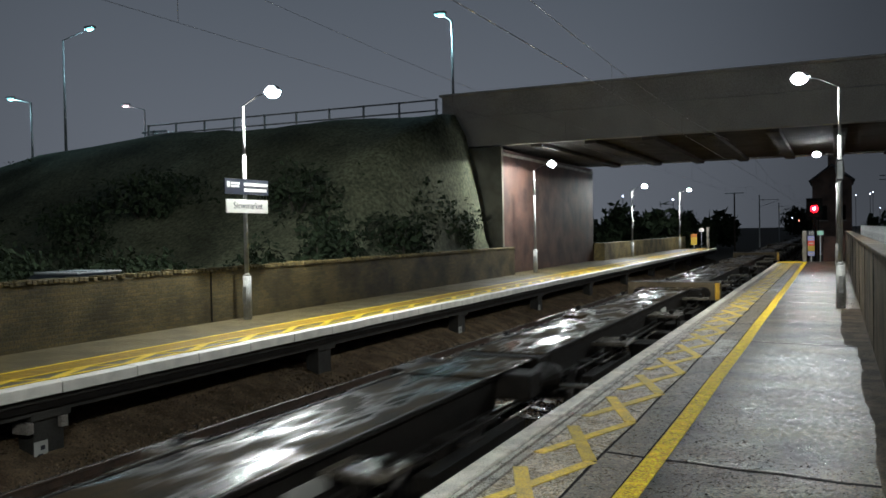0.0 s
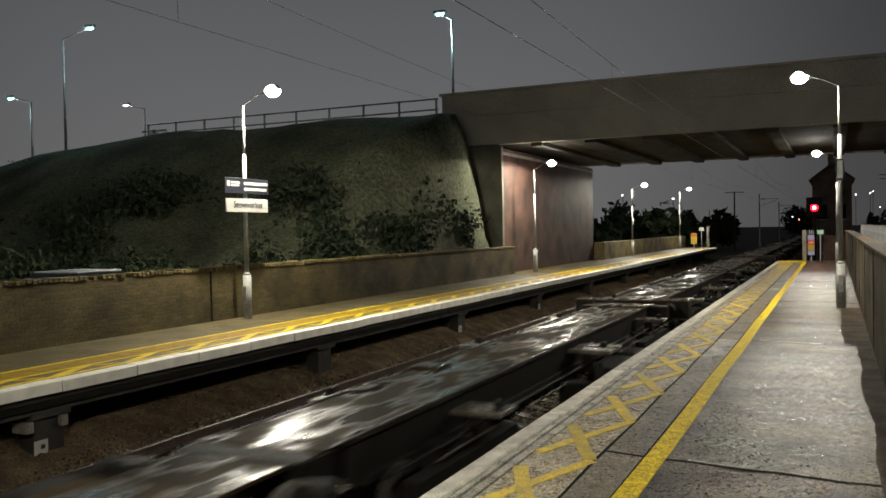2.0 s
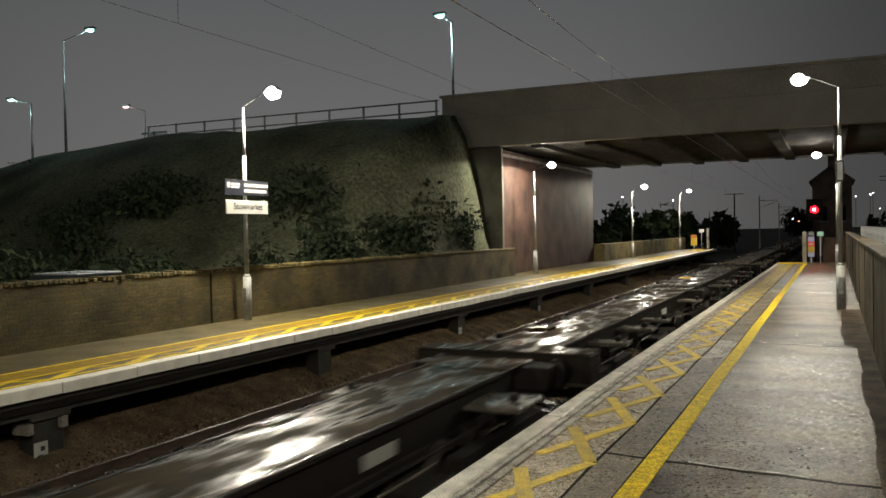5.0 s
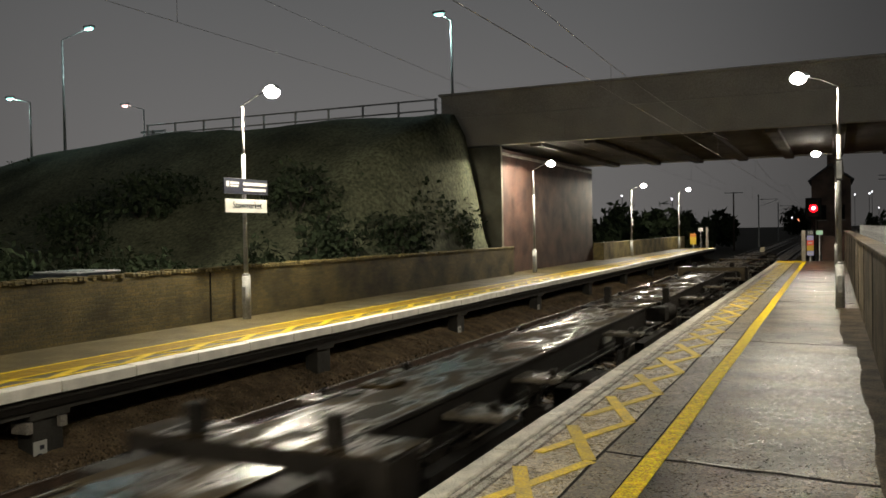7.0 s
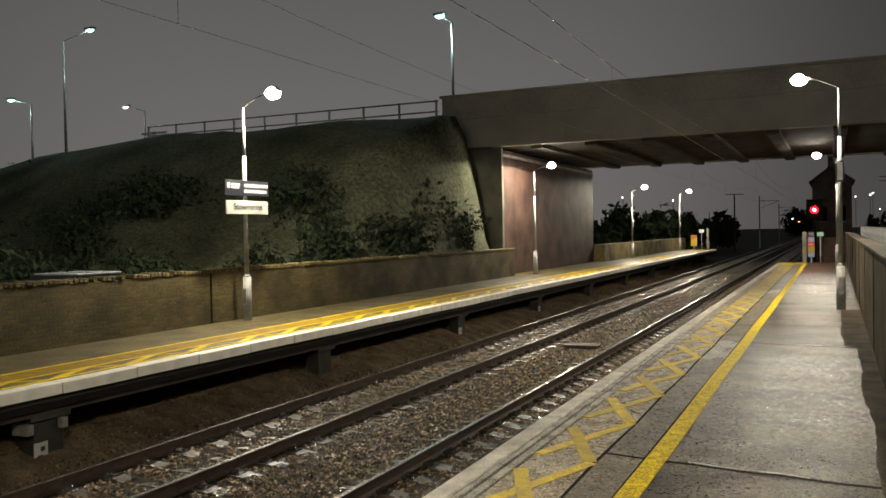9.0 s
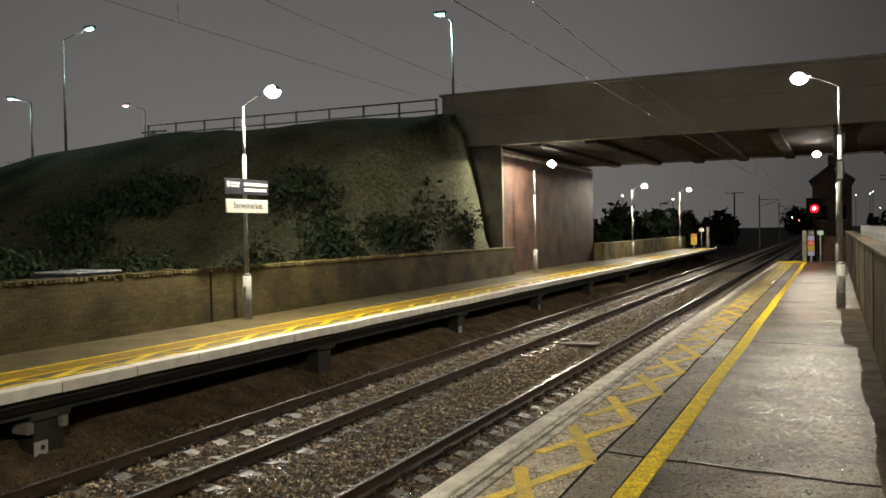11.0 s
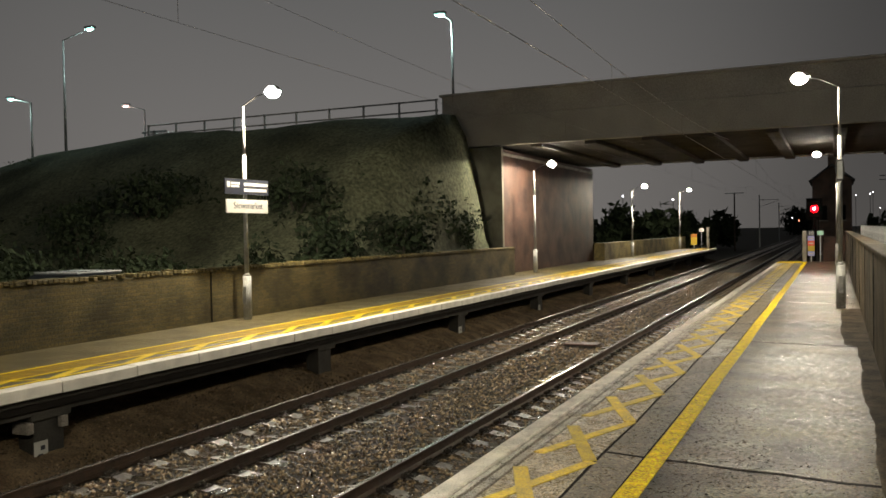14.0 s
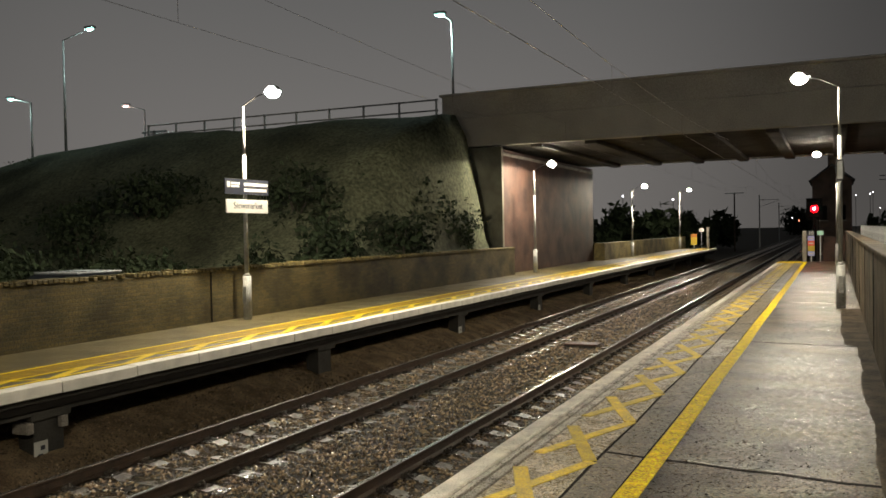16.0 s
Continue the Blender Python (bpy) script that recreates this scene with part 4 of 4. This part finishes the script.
def far_lights():
    for x, y, z, m, r in ((8.2, 220, 9.2, M_FARLIGHT, .14), (7.6, 220, 8.8, M_FARLIGHT, .16), (4.6, 220, 8.6, M_FARLIGHT, .14), (9.6, 220, 5.5, M_FARLIGHT, .12),
                          (-8.2, 200, 3.5, M_FARLIGHT, .13), (-6.9, 200, 2.9, M_FARRED, .14), (-32, 140, 3.5, M_FARLIGHT, .13), (-31.6, 140, 7.2, M_FARLIGHT, .12), (-23.5, 140, 6.4, M_FARLIGHT, .13)):
        t = thing("distant_lamp", "small distant lamp on a thin post", "lamp", (x, y, 0), group="distant lamps")
        part("post", cyl(B(), (0, .3, -2), (0, .3, z), .06, .06, 6), M_DKMET, t)
        bm = B()
        bmesh.ops.create_icosphere(bm, subdivisions=1, radius=r, matrix=Matrix.Translation((0, 0, z)))
        part("bulb", bm, m, t)


far_lights()
telegraph_pole(-12.3, 122, -1, 7.5, 1.2, "dark pole beyond the bridge", 1)
telegraph_pole(6.2, 120, -1, 9.0, 1.0, "dark pole beyond the bridge", 2)


# ---- the passing train of empty container wagons ----
def bogie(t, y):
    q = part("bogie_frame", B(), M_FRAME, t, "grimy cast bogie frame")
    bm = B()
    for s in (-1, 1):
        prism(bm, [(s * .92, .62), (s * 1.1, .62), (s * 1.1, .78), (s * .92, .78)], y - 1.25, y + 1.25)
        for d in (-.9, .9):
            box(bm, s * .94, s * 1.14, y + d - .18, y + d + .18, .32, .64, .02)
        for d in (-.25, 0, .25):
            cyl(bm, (s * 1.02, y + d, .36), (s * 1.02, y + d, .62), .08, .08, 8)
    box(bm, -1.0, 1.0, y - .22, y + .22, .55, .82, .02)
    bm.to_mesh(q.data)
    bm.free()
    for d in (-.9, .9):
        w = B()
        for s in (-.75, .75):
            cyl(w, (s - .065, y + d, .42), (s + .065, y + d, .42), .42, .42, 24)
        cyl(w, (-1.05, y + d, .42), (1.05, y + d, .42), .08, .08, 10)
        part("wheelset", w, M_WHEEL, q, "steel wheelset")


def wagon(length, seed, end=False, raised=True):
    """An empty skeletal container flat: a wet spine deck, broad raised ends, and low outriggers along the sides."""
    rng = random.Random(seed)
    t = thing("container_wagon", "empty dark container flat wagon, its deck wet with rain", "railway wagon", group="train of empty wagons")
    L = length
    W, Z = .53, 1.18   # half width and height of the spine deck
    y = .62
    while y < L - .95:
        ln = min(rng.uniform(2.2, 3.6), L - .92 - y)
        part("deck_plate", box(B(), -W, W, y, y + ln - .012, Z - .025, Z, .006), M_DECK, t, "dark wet steel deck")
        y += ln
    for s in (-1, 1):
        bm = B()
        box(bm, s * (W + .004), s * (W + .06), .6, L - .3, Z - .055, Z + .005, .01)
        box(bm, s * (W + .02), s * (W + .04), .7, L - .7, .80, Z - .054)
        box(bm, s * (W - .02), s * (W + .10), .9, L - .9, .74, .80)
        part("side_sill", bm, M_FRAME, t)
        part("brake_pipe", cyl(B(), (s * .9, .8, .88), (s * .9, L - .8, .88), .02, .02, 8), M_FRAME, t)
        for k in range(int(L / 3.4)):
            y = 1.2 + k * 3.4 + rng.uniform(0, 1.2)
            d = rng.uniform(.7, 1.9)
            # short paler strips of random length on the sills
            part("edge_strip", box(B(), s * (W + .03), s * (W + .058), y, y + d, Z + .006, Z + .016), M_PLATE, t, "thin paler steel strip along the deck edge")
            y += rng.uniform(-.6, .6)
            part("pipe_run", cyl(B(), (s * 1.02, y, .84), (s * 1.02, y + d, .84), .014, .014, 6), M_PLATE, t)
    part("centre_sill", box(B(), -.3, .3, .4, L - .4, .7, Z - .03, .02), M_FRAME, t)
    for k in range(int(L * .22)):
        x, y, w, d = rng.choice((-.52, -.48, .32, .36)), rng.uniform(1.2, L - 1.6), rng.uniform(.08, .18), rng.uniform(.15, .5)
        part("deck_fitting", box(B(), x, x + w, y, y + d, Z - .03, Z + rng.uniform(.01, .03), .008), rng.choice((M_FRAME, M_PLATE)), t)
    # raised leading headstock with its bright top plate
    if raised:
        hz = 1.31 if seed in (20, 21, 71) else 1.22
        h = part("headstock", box(B(), -1.32, 1.30, 0, .55, .80, hz, .02), M_HEAD if hz > 1.3 else M_FRAME, t, "broad grimy brown headstock")
        part("top_plate", box(B(), -1.32, 1.30, .02, .62, hz + .005, hz + .02, .006), M_PLATE if hz > 1.3 else M_DECK, h, "wet worn top plate")
        part("corner_panel", box(B(), 1.19, 1.305, -.02, .12, .78, hz - .01, .008), M_WYEL if seed in (20, 21) else M_FRAME, h)
        for s in (-1, 1):
            part("corner_plate", box(B(), s * .78, s * 1.1, .64, 1.1, 1.04, 1.10, .006), M_PLATE, h, "worn bright wet plate")
    else:
        h = part("headstock", box(B(), -.62, .62, 0, .5, .78, Z, .02), M_FRAME, t, "low steel headstock")
        part("top_plate", box(B(), -.62, .62, .25, .62, Z + .004, Z + .02, .006), M_DECK, h)
    part("step_bar", box(B(), .9, 1.28, -.05, .12, .80, .83, .006), M_PLATE, h)
    e = part("end_beam", box(B(), -.95, .95, L - .5, L - .02, .86, Z - .01, .02), M_FRAME, t)
    part("end_plate", box(B(), -.62, .62, L - .9, L - .04, Z + .004, Z + .02, .006), M_DECK, e)
    # pairs of outriggers, one on either side of the spine
    y = 2.6 + rng.uniform(-.3, .3)
    while y < L - 1.2:
        w = rng.choice((.45, .6, .8))
        for s in (-1, 1):
            z = 1.06 + rng.choice((-.03, 0, .015))
            o = part("outrigger", box(B(), s * (W + .064), s * rng.choice((1.18, 1.25)), y, y + w, z - .06, z, .012), M_PLATE, t, "bright worn outrigger plate")
            part("bracket", box(B(), s * .80, s * .95, y + .05, y + .12, .72, z - .062), M_FRAME, o)
            part("spigot", box(B(), s * 1.0, s * 1.1, y + w * .4, y + w * .4 + .13, z, z + .09, .02), M_FRAME, o)
        y += rng.choice((2.1, 4.4, 4.7))
    for i in range(4):
        y = rng.uniform(4, max(4.5, L - 4.5))
        part("brake_box", box(B(), .72, rng.uniform(1.0, 1.2), y, y + rng.uniform(.3, .9), .42, .72, .03), M_FRAME, t)
    y = rng.uniform(L * .35, L * .6)
    part("brake_wheel", cyl(B(), (1.16, y, .78), (1.2, y, .78), .2, .2, 18), M_FRAME, t, "handbrake wheel")
    part("data_panel", box(B(), W + .042, W + .049, y + 1.4, y + 2.0, .86, 1.0), M_SIGNW, t, "small white data panel")
    y = rng.uniform(2, L * .4)
    part("stowed_fitting", box(B(), -.6, -.2, y, y + .45, Z - .01, Z + .045, .015), M_WYEL if seed % 7 == 3 else M_DECK, t)
    if seed in (27, 47, 71):
        for s in (-1, 1):
            part("end_stanchion", box(B(), s * .62, s * .78, .14, .30, .9, Z + .32, .02), M_FRAME, h, "dark upright end stanchion")
    bogie(t, 2.3)
    bogie(t, L - 2.3)
    for s in (-.87, .87):
        part("buffer", cyl(B(), (s, 0, 1.0), (s, -.42, 1.0), .09, .2, 16), M_FRAME, t)
        part("buffer", cyl(B(), (s, L - .02, 1.0), (s, L + .4, 1.0), .09, .2, 16), M_FRAME, t)
    part("coupling", box(B(), -.06, .06, L - .1, L + .6, .85, .97, .02), M_FRAME, t)
    if raised and not end:
        part("gangway_plate", box(B(), -W, W, L - .015, L + .82, Z - .05, Z - .012, .006), M_DECK, t, "wet plate over the close-coupled joint")
    if end:
        for k in range(3):
            y = 3.6 + k * 6.9 + rng.uniform(-.5, .5)
            part("load_bolster", box(B(), -rng.uniform(.75, 1.1), rng.uniform(.75, 1.1), y, y + rng.uniform(.4, .9), Z + .002, Z + .03 + rng.uniform(.01, .05), .02), M_DECK, t, "grimy brown cross bolster")
        q = part("tail_lamp", box(B(), .12, .38, L - .33, L - .08, Z + .06, Z + .36, .03), M_CREAM, t, "cream tail lamp case")
        part("handle", box(B(), .2, .28, L - .24, L - .2, Z + .36, Z + .42), M_FRAME, q)
    return t


PITCH_LONG = 29.15
TRAIN = []   # wagon and its leading end's place at the start
FIRST = 25.5
for u in range(-1, 9):
    front = FIRST + PITCH_LONG * u
    if u < 8:
        TRAIN.append((wagon(13.9, 20 + u), front))
        TRAIN.append((wagon(14.05, 40 + u, False, False), front + 14.75))
    else:
        TRAIN.append((wagon(22.75, 71, True), front))


def motions():
    times = [0, 1 / 30, 2 / 30, .1] + [.5 * i for i in range(1, 32)] + [15.9, 16 - 2 / 30, 16 - 1 / 30, 16]
    for ob, front in TRAIN:
        walk(ob, [(s, pose(XN, front - SPEED * s, HR)) for s in times])


motions()
